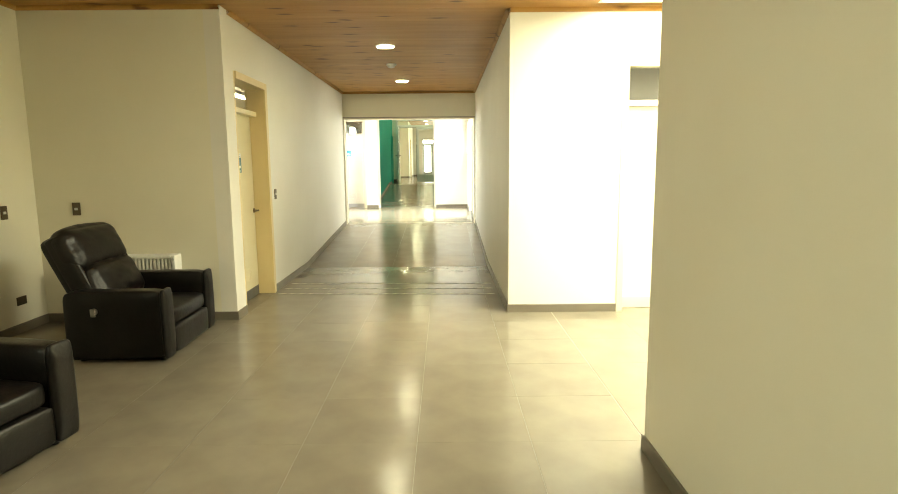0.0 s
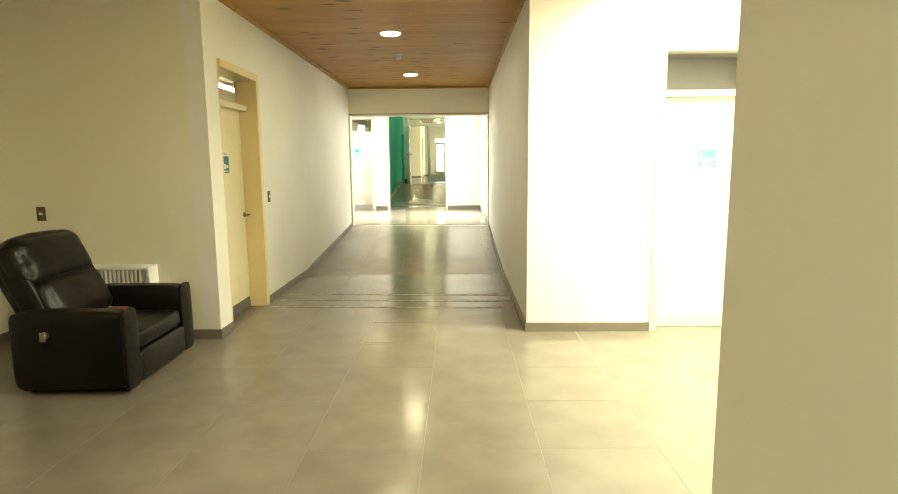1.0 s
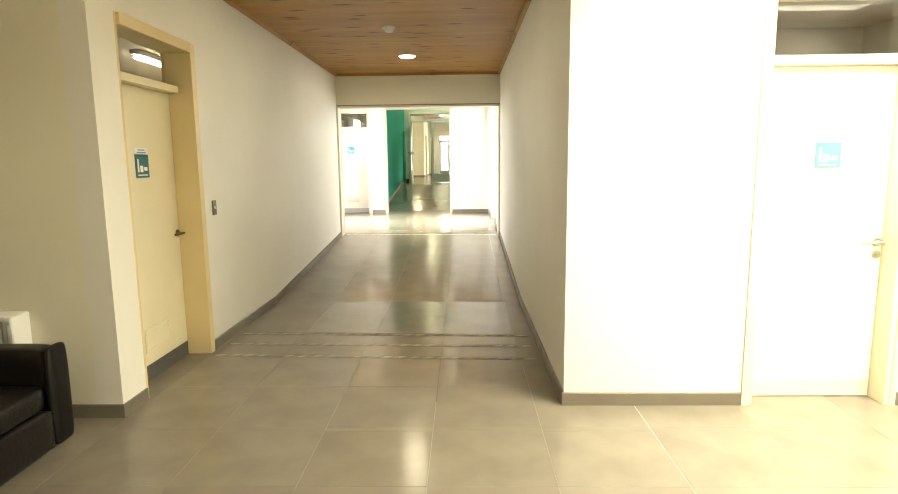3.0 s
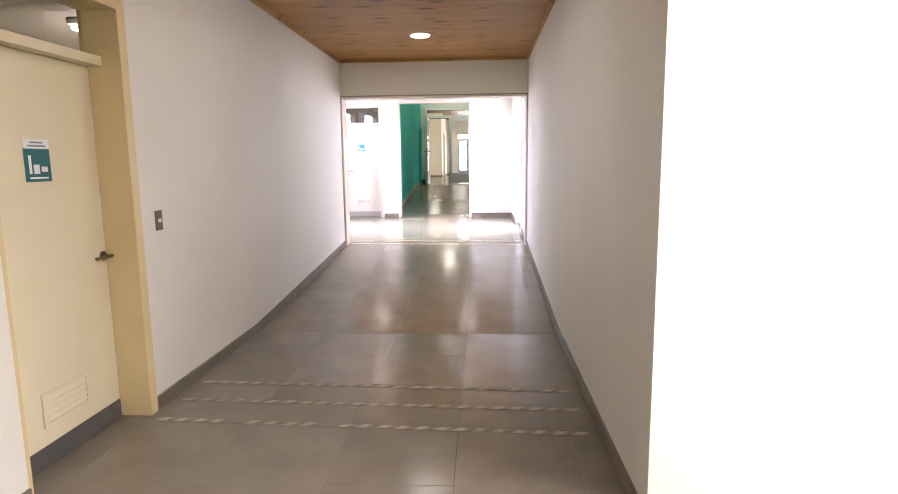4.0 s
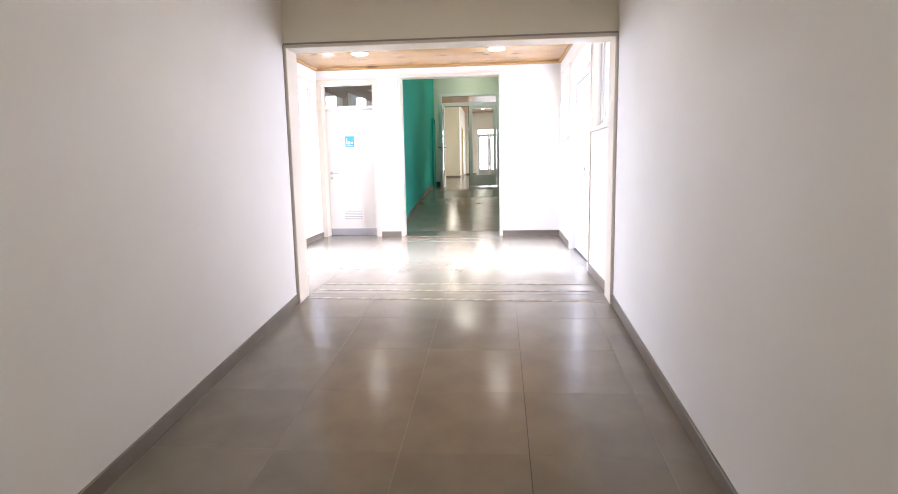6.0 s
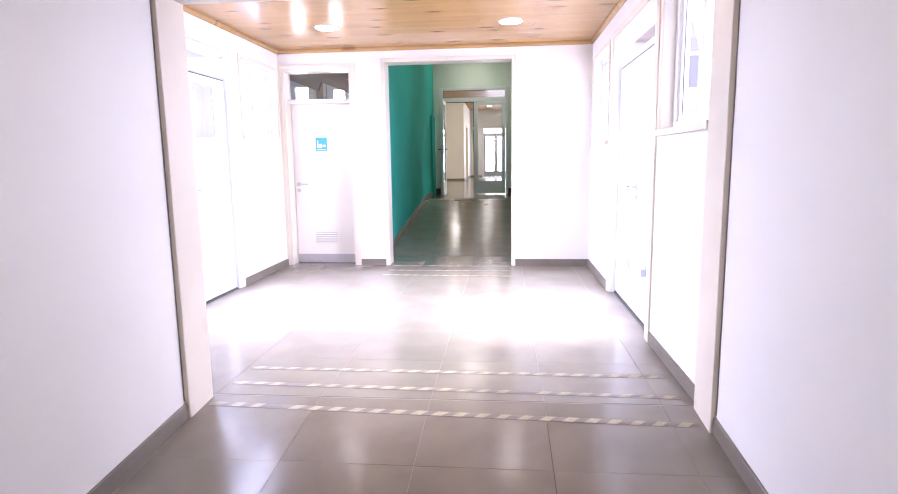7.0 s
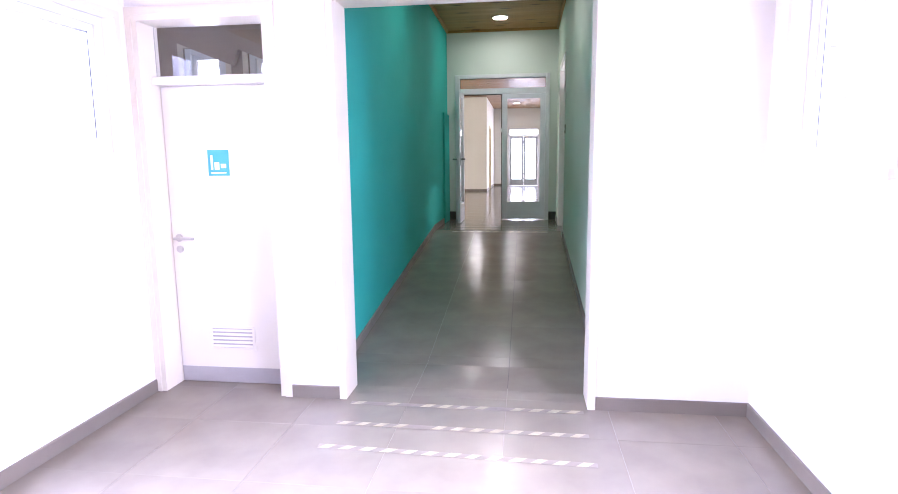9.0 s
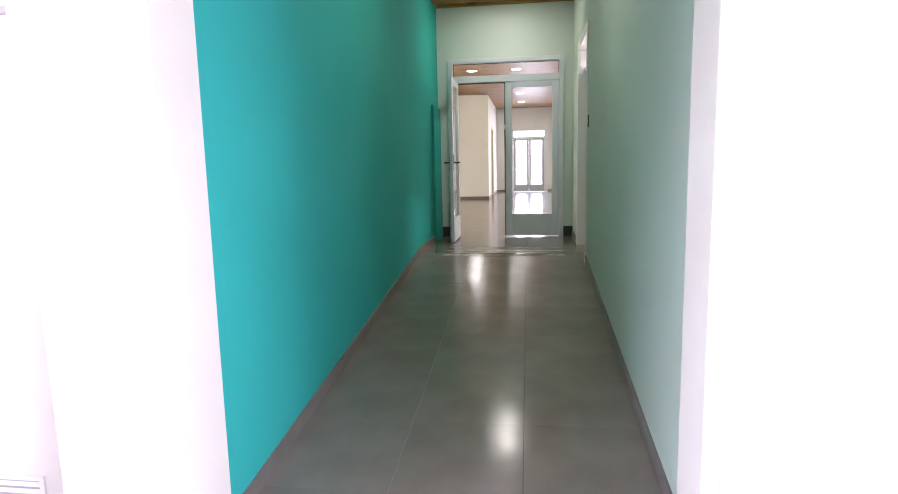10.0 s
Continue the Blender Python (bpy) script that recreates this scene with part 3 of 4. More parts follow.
for a in ((0, 3.25, 0, 9.30, H, (1, 0), WOOD), (2.6, 3.25, 2.6, 9.30, H, (-1, 0), WOOD), (0, 9.30, 2.6, 9.30, H, (0, -1), WOOD),
          (-1.8, 3.08, 0, 3.08, H, (0, -1), WOOD), (2.6, 3.25, 7, 3.25, H, (0, -1), WOOD), (-1.8, -5, -1.8, 3.08, H, (1, 0), WOOD),
          (2.985, -5, 2.985, 0.45, H, (-1, 0), WOOD),
          (LW, LN, LE, LN, H, (0, -1), WOODL), (LW, LS, LW, LN, H, (1, 0), WOODL), (LE, LS, LE, LN, H, (-1, 0), WOODL), (LW, LS, LE, LS, H, (0, 1), WOODL),
          (GX0, FY, GX1, FY, GH, (0, -1), WOOD), (GX0, LN + 0.22, GX0, FY, GH, (1, 0), WOOD), (GX1, LN + 0.22, GX1, FY, GH, (-1, 0), WOOD)):
    cornice(*a)
# skylight shaft over the side passage
bm = boxes((3.37, 3.40, 0.9, 3.1, H, 3.3), (5.77, 5.8, 0.9, 3.1, H, 3.3), (3.40, 5.77, 0.9, 0.93, H, 3.3), (3.40, 5.77, 3.07, 3.1, H, 3.3))
shaft = tagged(part("skylight", bm, CREAMW), "white lined skylight shaft in the passage ceiling", "skylight", kind="structure")
# Opaque panel added to stop direct sun; daylight_skylight hangs below it.
part("pane", boxes((3.38, 5.79, 0.91, 3.09, 3.26, 3.29)), PLASTIC, shaft, "opaque white roof panel, added to block the sun")

# ---- skirtings ----
R0, R1, G0, G1 = 5.9, 9.54, 14.2, 18.45


def ramp_z(y):
    """Height of the floor along the walk."""
    if y < R1:
        return F1 * max(0.0, (y - R0) / (R1 - R0))
    return F1 + (F2 - F1) * min(1.0, max(0.0, (y - G0) / (G1 - G0)))


for a in ((-1.8, -5, -1.8, 3.08, 0, 0, (1, 0)), (-1.8, 3.08, 0.012, 3.08, 0, 0, (0, -1)), (0, 3.08, 0, 3.329, 0, 0, (1, 0)),
          (0, 4.305, 0, R0, 0, 0, (1, 0)), (0, R0, 0, 9.285, 0, ramp_z(9.285), (1, 0)), (2.6, 3.25, 2.6, R0, 0, 0, (-1, 0)), (2.6, R0, 2.6, 9.285, 0, ramp_z(9.285), (-1, 0)),
          (2.588, 3.25, 3.659, 3.25, 0, 0, (0, -1)), (4.566, 3.25, 7.0, 3.25, 0, 0, (0, -1)), (2.985, -5, 2.985, 0.45, 0, 0, (-1, 0)), (2.973, 0.45, 7, 0.45, 0, 0, (0, 1)),
          (LW, LS, LW, 10.63, F1, F1, (1, 0)), (LW, 12.29, LW, LN, F1, F1, (1, 0)), (LE, LS, LE, 10.59, F1, F1, (-1, 0)), (LE, 12.25, LE, LN, F1, F1, (-1, 0)),
          (LW, LS, 0, LS, F1, F1, (0, 1)), (-0.126, LN, 0.182, LN, F1, F1, (0, -1)), (1.752, LN, LE, LN, F1, F1, (0, -1)),
          (GX0, LN + 0.22, GX0, G0, F1, F1, (1, 0)), (GX0, G0, GX0, G1, F1, F2, (1, 0)), (GX0, G1, GX0, FY, F2, F2, (1, 0)), (GX1, LN + 0.22, GX1, G0, F1, F1, (-1, 0)), (GX1, G0, GX1, 18.07, F1, ramp_z(18.07), (-1, 0)),
          (GX1, 19.21, GX1, FY, F2, F2, (-1, 0)),
          (-4.05, 29.0, 0.112, 29.0, F2, F2, (0, -1)), (0.1, 29.0, 0.1, 30.3, F2, F2, (1, 0)), (0.1, 31.2, 0.1, 33.3, F2, F2, (1, 0)), (2.08, FY + 0.15, 2.08, 33.3, F2, F2, (-1, 0)),
          (0.1, 33.3, 0.63, 33.3, F2, F2, (0, -1)), (1.93, 33.3, 2.08, 33.3, F2, F2, (0, -1))):
    baseboard(*a)

# ---- doors ----
room_door("door_1", 0.97, 1.985, 2.345, pose(0, 3.815, 0, 0, 0, 90), "cream painted door with transom light and door plate, closed", sign=(-0.11, 0.051, 1.383, 1.582), header=0.22,
          vent=(-0.174, 0.154, 0.197, 0.365), hand=1, hand_z=0.958, depth=0.205, recess=0.16, casing=0, proud=0.022, lining=0.07, hand_in=0.036, handle_metal=ANTIQUE, pane_in=0.02, left=0.022)
room_door("door_2", 0.845, 1.985, 2.375, pose(4.1125, 3.25, 0), "cream white painted door with transom light and door plate, closed", sign=(-0.048, 0.10, 1.408, 1.555), hand=1, hand_in=0.035,
          paint=CREAMW, frame_paint=CREAM, sign_colour=SIGNWASHED, kick_paint=CASING, casing=0.03)
room_door("door_3", 0.85, 1.96, 2.355, pose(-0.597, LN, F1), "white painted door with transom light and ventilation grille, closed", depth=0.2, recess=0.18, hand=-1, hand_z=0.99,
          sign=(-0.10, 0.043, 1.395, 1.56), vent=(-0.17, 0.15, 0.23, 0.40), louvre=True, paint=CREAMW, frame_paint=CASING, sign_colour=SIGNBLUE, kick_paint=KICKL)


def lobby_door(name, m, label, recess, hand_x):
    """Glazed double door in a frame set back from the wall: local x across, y into the wall, z up."""
    w, top, lh, y = 0.76, 2.32, 2.045, recess
    root = part(name, boxes((-w, -w + 0.05, -0.01, 0.14, 0, top), (w - 0.05, w, -0.01, 0.14, 0, top), (-w + 0.05, w - 0.05, -0.01, 0.14, top - 0.05, top),
                            (-w + 0.05, w - 0.05, y, 0.14, lh + 0.012, lh + 0.062), bevel=0.004), ALU)
    root.matrix_world = m
    tagged(root, label, "door", kind="structure")
    part("casing", boxes((-w - 0.07, -w, -0.014, 0.0, 0, top + 0.06), (w, w + 0.07, -0.014, 0.0, 0, top + 0.06), (-w, w, -0.014, 0.0, top, top + 0.06)), CASING, root)
    # Threshold coloured dark to draw the shadow line below the leaves.
    part("threshold", boxes((-w + 0.05, w - 0.05, y - 0.012, 0.14, 0.0, 0.012), bevel=0.002), KICK, root, "threshold strip, dark grey for the shade under the leaves")
    part("gasket", boxes((-w + 0.052, w - 0.052, y + 0.02, y + 0.024, 0.012, 0.02), (-w + 0.052, w - 0.052, y + 0.003, y + 0.02, lh + 0.003, lh + 0.008),
                         (-w + 0.0505, -w + 0.0555, y + 0.004, y + 0.04, 0.012, lh), (w - 0.0555, w - 0.0505, y + 0.004, y + 0.04, 0.012, lh)), RUBBER, root, "thin black rubber seal")
    p = part("pane", boxes((-w + 0.05, w - 0.05, y + 0.02, y + 0.026, lh + 0.062, top - 0.05)), GLASS, root)
    p.visible_shadow = False
    a = glazed_leaf(root, -w + 0.056, -0.002, y, 0.02, lh, None, 0.30, ALU, 0.11)
    b = glazed_leaf(root, 0.002, w - 0.056, y, 0.02, lh, None, 0.30, ALU, 0.11)
    lever(b if hand_x > 0 else a, hand_x, 1.03, y, -1)
    return root


lobby_door("door_4", pose(LE, 11.42, F1, 0, 0, -90), "white aluminium glazed double door, closed", 0.053, 0.05)
lobby_door("door_5", pose(LW, 11.46, F1, 0, 0, 90), "white aluminium glazed double door, closed, bright with daylight", 0.02, 0.035)
window("window_1", -0.46, 0.46, 1.73, 2.62, pose(LE, 10.06, 0, 0, 0, -90), "white aluminium window above a plain parapet")
window("window_2", -0.44, 0.44, 1.73, 2.62, pose(LE, 12.86, 0, 0, 0, -90), "white aluminium window above a plain parapet")
window("window_3", -0.43, 0.43, 1.84, 2.62, pose(LW, 10.13, 0, 0, 0, 90), "white aluminium window above a plain parapet")
window("window_4", -0.46, 0.46, 1.84, 2.62, pose(LW, 12.96, 0, 0, 0, 90), "white aluminium window above a plain parapet")
window("window_5", -1.0, 1.0, 0.95, 2.25, pose(-1.8, -3.4, 0, 0, 0, 90), "unseen white aluminium window, added to light the lounge")
window("window_6", -1.6, 1.6, 1.6, 3.0, pose(-4.05, 24.0, 0, 0, 0, 90), "unseen white aluminium window, added to light the far hall", 3)

# opening from the corridor to the lobby, and from the lobby to the teal passage
bm = boxes((0.0, 0.025, 9.285, 9.525, F1 - 0.05, 2.37), (2.575, 2.6, 9.285, 9.525, F1 - 0.05, 2.37), (0.0, 2.6, 9.285, 9.525, 2.345, 2.37), bevel=0.003)
tagged(part("door_frame", bm, CASING), "cream painted frame lining the lobby opening", "door frame", kind="structure")
bm = boxes((0.184, 0.229, LN - 0.014, LN + 0.225, F1, 2.742), (1.705, 1.75, LN - 0.014, LN + 0.225, F1, 2.742), (0.229, 1.705, LN - 0.014, LN + 0.225, 2.697, 2.742), bevel=0.003)
tagged(part("door_frame", bm, CASING), "cream painted frame lining the passage opening", "door frame", kind="structure")

# Grey strips paint in the shadow line where the frame stands proud.
bm = boxes((0.0, 2.6, 9.297, 9.302, 2.372, 2.386), (-0.004, 0.003, 9.278, 9.284, F1 + 0.07, 2.37), (2.597, 2.604, 9.278, 9.284, F1 + 0.07, 2.37))
tagged(part("trim", bm, mat("shadow_gap_grey", (0.30, 0.29, 0.28), 0.7, scale=20)), "grey strips painting the shadow gap round the opening frame", "trim", kind="structure")

# glazed double door at the end of the teal passage, one leaf open
root = part("door_6", boxes((0.165, 0.24, FY - 0.02, FY + 0.10, F2, 3.168), (1.652, 1.715, FY - 0.02, FY + 0.10, F2, 3.168), (0.24, 1.652, FY - 0.02, FY + 0.10, 3.11, 3.168),
                            (0.24, 1.652, FY - 0.02, FY + 0.10, 2.855, 2.945), bevel=0.004), ALU)
tagged(root, "grey-white aluminium glazed double door with one leaf open", "door", kind="structure")
p = part("pane", boxes((0.24, 1.652, FY + 0.04, FY + 0.046, 2.945, 3.11)), GLASS, root)
p.visible_shadow = False
fixed = glazed_leaf(root, 0.942, 1.649, FY - 0.01, F2 + 0.012, 2.85, None, 1.09, ALUM)
part("gasket", boxes((0.928, 0.941, FY - 0.006, FY + 0.03, F2 + 0.012, 2.85), (0.245, 0.928, FY + 0.02, FY + 0.03, 2.843, 2.8545)), RUBBER, root, "thin black rubber seal")
part("gasket", boxes((0.2405, 0.248, FY + 0.03, FY + 0.0395, 2.9455, 3.1095), (1.644, 1.6515, FY + 0.03, FY + 0.0395, 2.9455, 3.1095),
                     (0.248, 1.644, FY + 0.03, FY + 0.0395, 3.102, 3.1095)), RUBBER, root, "thin black rubber seal")
leaf = glazed_leaf(root, 0.0, 0.69, 0.0, F2 + 0.012, 2.85, None, 1.09, ALU)
leaf.matrix_world = pose(0.27, FY - 0.03, 0, 0, 0, -90)
bm = bmesh.new()
for o, y in ((-1, 0.0), (1, 0.045)):
    box(bm, 0.632, 0.662, *sorted((y, y + 0.008 * o)), 1.70, 1.90, bevel=0.002)
    rod(bm, (0.647, y, 1.80), (0.647, y + 0.065 * o, 1.80), 0.011, 12)
    rod(bm, (0.655, y + 0.065 * o, 1.80), (0.53, y + 0.065 * o, 1.80), 0.011, 12)
part("door_handle", bm, DARKMETAL, leaf, "dark metal lever handles on both faces")
part("latch", boxes((0.915, 0.9405, FY - 0.03, FY - 0.011, 2.235, 2.295), bevel=0.002), PLASTIC, fixed, "small cream latch plate")

# doorway in the pale passage wall
bm = boxes((GX1 - 0.012, GX1 + 0.15, 18.12, 18.16, F2 - 0.02, 3.10), (GX1 - 0.012, GX1 + 0.15, 19.12, 19.16, F2 - 0.02, 3.10), (GX1 - 0.012, GX1 + 0.15, 18.16, 19.12, 3.06, 3.10),
           (GX1 - 0.014, GX1, 18.07, 18.12, F2 - 0.04, 3.15), (GX1 - 0.014, GX1, 19.16, 19.21, F2, 3.15), (GX1 - 0.014, GX1, 18.12, 19.16, 3.10, 3.15))
rf = tagged(part("door_7", bm, CREAMW), "white painted door set deep in the pale passage wall, closed", "door", kind="structure")
part("leaf", boxes((GX1 + 0.10, GX1 + 0.14, 18.165, 19.115, F2 + 0.01, 2.8), bevel=0.003), CREAMW, rf)
part("transom_bar", boxes((GX1 + 0.06, GX1 + 0.14, 18.16, 19.12, 2.806, 2.85)), CREAMW, rf)
p = part("pane", boxes((GX1 + 0.11, GX1 + 0.116, 18.16, 19.12, 2.85, 3.06)), GLASS, rf)
p.visible_shadow = False

# shallow pilaster at the end of the teal wall
bm = boxes((GX0 - 0.005, GX0 + 0.03, 19.42, 19.99, F2, 2.53), bevel=0.004)
tagged(part("trim", bm, TEAL), "shallow teal painted projection at the end of the passage wall", "trim", kind="structure")

# Plinth colour taken near black to hold the shade at the wall's foot.
bm = boxes((GX0 + 0.03, 0.163, FY - 0.02, FY, F2, F2 + 0.14), (1.717, GX1, FY - 0.02, FY, F2, F2 + 0.14), bevel=0.003)
tagged(part("baseboard", bm, SHADEBASE), "brown plinths beside the glazed door, darkened for their shade", "baseboard", kind="structure")

# far doors
root = part("door_8", boxes((0.65, 0.72, 33.28, 33.4, F2, 3.0), (1.80, 1.87, 33.28, 33.4, F2, 3.0), (0.72, 1.80, 33.28, 33.4, 2.94, 3.0), (0.72, 1.80, 33.28, 33.4, 2.68, 2.75)), ALU)
tagged(root, "grey aluminium glazed double door at the far end, bright with daylight", "door", kind="structure")
glazed_leaf(root, 0.722, 1.259, 33.3, F2 + 0.004, 2.678, None, 1.05, ALUG)
glazed_leaf(root, 1.261, 1.798, 33.3, F2 + 0.004, 2.678, None, 1.05, ALUG)
p = part("pane", boxes((0.72, 1.80, 33.33, 33.336, 2.75, 2.94)), GLASS, root)
p.visible_shadow = False
room_door("door_9", 0.9, 1.9, 2.12, pose(0.1, 30.75, F2, 0, 0, 90), "cream painted door in the far corridor, closed", kick=0)
room_door("door_10", 0.9, 1.9, 2.12, pose(2.08, 25.05, F2, 0, 0, -90), "cream painted door in the far hall, closed", kick=0)


# ---- rooms behind the transom lights ----
def back_room(name, x0, x1, y0, y1, z0, z1, skip, colour):
    t = 0.05
    sides = {"w": (x0 - t, x0, y0, y1, z0, z1), "e": (x1, x1 + t, y0, y1, z0, z1), "s": (x0, x1, y0 - t, y0, z0, z1), "n": (x0, x1, y1, y1 + t, z0, z1),
             "t": (x0, x1, y0, y1, z1, z1 + t), "b": (x0, x1, y0, y1, z0 - t, z0)}
    bm = boxes(*[s for k, s in sides.items() if k not in skip])
    return tagged(part(name, bm, colour), "plain painted shell of the room behind a door", "wall", kind="structure")


back_room("wall_room_west", -3.2, -0.15, 3.23, 7.3, -0.05, 2.52, "e", ROOMCREAM)
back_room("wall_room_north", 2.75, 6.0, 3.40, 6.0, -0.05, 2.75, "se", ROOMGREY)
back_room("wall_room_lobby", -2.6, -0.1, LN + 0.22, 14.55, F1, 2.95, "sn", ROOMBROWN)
wall("wall_room_north_east", "x", 6.0, 6.1, 3.4, 6.0, 0, 2.75, ROOMGREY, holes=[(4.1, 5.3, 1.2, 2.2)], label="beige wall with an added window")
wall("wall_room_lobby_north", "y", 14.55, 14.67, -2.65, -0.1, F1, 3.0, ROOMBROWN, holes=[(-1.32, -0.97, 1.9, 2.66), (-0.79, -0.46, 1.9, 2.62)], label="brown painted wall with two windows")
window("window_7", -0.6, 0.6, 1.2, 2.2, pose(6.0, 4.7, 0, 0, 0, -90), "unseen white window, added to light the room behind the door")
window("window_8", -0.175, 0.175, 1.9, 2.66, pose(-1.145, 14.55, 0), "white window in the room behind the lobby door", 1, 0.02)
window("window_9", -0.165, 0.165, 1.9, 2.62, pose(-0.625, 14.55, 0), "white window in the room behind the lobby door", 1, 0.02)
for x, z in ((-1.14, 2.665), (-0.64, 2.60)):
    bm = bmesh.new()
    box(bm, -0.30, 0.30, -0.02, 0.02, -0.05, 0.10, rot=Matrix.Translation((x, 14.50, z)) @ Matrix.Rotation(radians(22), 4, "Y"))
    tagged(part("ceiling_beam", bm, ROOMBROWN), "sloping brown brace above the window of the back room", "beam", kind="structure")
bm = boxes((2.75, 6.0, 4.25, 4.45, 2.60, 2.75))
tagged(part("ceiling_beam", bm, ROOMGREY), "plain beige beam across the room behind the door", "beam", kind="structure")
bm = boxes((-1.05, -0.95, 5.33, 6.75, 2.475, 2.52), bevel=0.008)
tube = tagged(part("tube_light", bm, PLASTIC), "ceiling strip light with white housing, switched on, behind the transom", "ceiling light")
part("diffuser", boxes((-1.03, -0.97, 5.35, 6.73, 2.44, 2.474), bevel=0.01), TUBE, tube, "glowing white tube cover")

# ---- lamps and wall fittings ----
# Both lounge lamps and the one at 16.1 are unseen, added for brightness.
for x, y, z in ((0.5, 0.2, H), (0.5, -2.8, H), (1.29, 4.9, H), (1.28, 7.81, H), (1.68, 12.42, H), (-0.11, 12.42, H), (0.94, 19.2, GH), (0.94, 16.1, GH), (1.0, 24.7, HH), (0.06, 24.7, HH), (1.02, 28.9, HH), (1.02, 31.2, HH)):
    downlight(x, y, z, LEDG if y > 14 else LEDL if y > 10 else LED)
bm = bmesh.new()
rod(bm, (0, 0, -0.014), (0, 0, 0.002), 0.074, 28)
rod(bm, (0, 0, -0.024), (0, 0, -0.014), 0.05, 28)
rod(bm, (0, 0, -0.05), (0, 0, -0.024), 0.04, 28, 0.058)
sd = tagged(part("smoke_detector", bm, PLASTIC), "round white smoke detector on the wooden ceiling", "smoke detector")
sd.location = (1.245, 6.18, H)
plate("light_switch", 0, 4.50, 1.125, 90, 0.07, 0.118, "bronze coloured wall switch with a white rocker beside the door", rockers=1)
plate("light_switch", -1.43, 3.08, 1.07, 0, 0.075, 0.118, "bronze coloured wall switch plate on the lounge wall")
plate("light_switch", -1.8, 2.67, 1.07, 90, 0.075, 0.118, "bronze coloured wall switch plate on the lounge wall")
plate("wall_socket", -1.8, 2.76, 0.28, 90, 0.118, 0.075, "bronze coloured wall socket near the floor", rockers=0)
plate("light_switch", GX1, 17.98, 2.17, -90, 0.07, 0.118, "grey wall switch in the pale passage", rockers=1)


# ---- panel heater ----
def heater():
    root = part("panel_heater", boxes((-0.40, 0.40, -0.03, 0.0, 0.16, 0.60), bevel=0.006), PLASTIC)
    tagged(root, "white metal panel heater with upright slats, mounted on the wall", "heater")
    part("casing", boxes((-0.42, -0.385, -0.14, 0, 0.13, 0.645), (0.385, 0.42, -0.14, 0, 0.13, 0.645), (-0.385, 0.385, -0.14, 0, 0.615, 0.645), (-0.385, 0.385, -0.14, 0, 0.13, 0.16), bevel=0.006), PLASTIC, root)
    n = 22
    for i in range(n):
        x = -0.385 + 0.77 * (i + 0.5) / n
        part("slat", boxes((x - 0.011, x + 0.011, -0.132, -0.10, 0.16, 0.615), bevel=0.004), PLASTIC, root)
    part("knob", rod(bmesh.new(), (0.402, -0.14, 0.61), (0.402, -0.15, 0.61), 0.012, 12), ALUG, root)
    return root


h = heater()
h.location = (-0.915, 3.08, 0.0)


# ---- recliners ----
def cushion(name, x0, x1, y0, y1, z0, z1, bevel, parent, rot=None, puff=0.02, label="", cuts=7, creases=0.0):
    bm = bmesh.new()
    box(bm, x0, x1, y0, y1, z0, z1)
    bmesh.ops.subdivide_edges(bm, edges=bm.edges, cuts=cuts, use_grid_fill=True)
    c = Vector(((x0 + x1) / 2, (y0 + y1) / 2, (z0 + z1) / 2))
    hx = Vector(((x1 - x0) / 2, (y1 - y0) / 2, (z1 - z0) / 2))
    for v in bm.verts:
        d = v.co - c
        n = [d[i] / hx[i] for i in range(3)]
        q = [max(0.0, abs(d[i]) - (hx[i] - bevel)) for i in range(3)]
        ln = math.sqrt(sum(a * a for a in q))
        if ln > 1e-6 and sum(a > 1e-6 for a in q) > 1:
            for i in range(3):
                s = 1 if d[i] > 0 else -1
                if q[i] > 0:
                    d[i] = s * (hx[i] - bevel + q[i] / ln * bevel)
        for i in range(3):
            j, k = (i + 1) % 3, (i + 2) % 3
            d[i] += (1 if n[i] > 0 else -1) * puff * max(0, 1 - n[j] ** 2) * max(0, 1 - n[k] ** 2) * (abs(n[i]) > 0.95)
        w = noise.noise(Vector((v.co * 9.0)) + Vector((x0 * 7, z0 * 5, y0))) * 0.008
        if creases:
            f = noise.noise(Vector((v.co.x * 6, v.co.y * 7 + x0 * 9, v.co.z * 17)) + Vector((z0 * 11, 0, 0)))
            d.x -= creases * max(0.0, 1 - abs(f) * 5) * (n[0] > 0)
        v.co = c + d * (1 + w)
    if rot is not None:
        bmesh.ops.transform(bm, matrix=rot, verts=bm.verts)
    ob = part(name, bm, LEATHER, parent, label, smooth=True)
    md = ob.modifiers.new("round", "SUBSURF")
    md.levels = md.render_levels = 1
    return ob


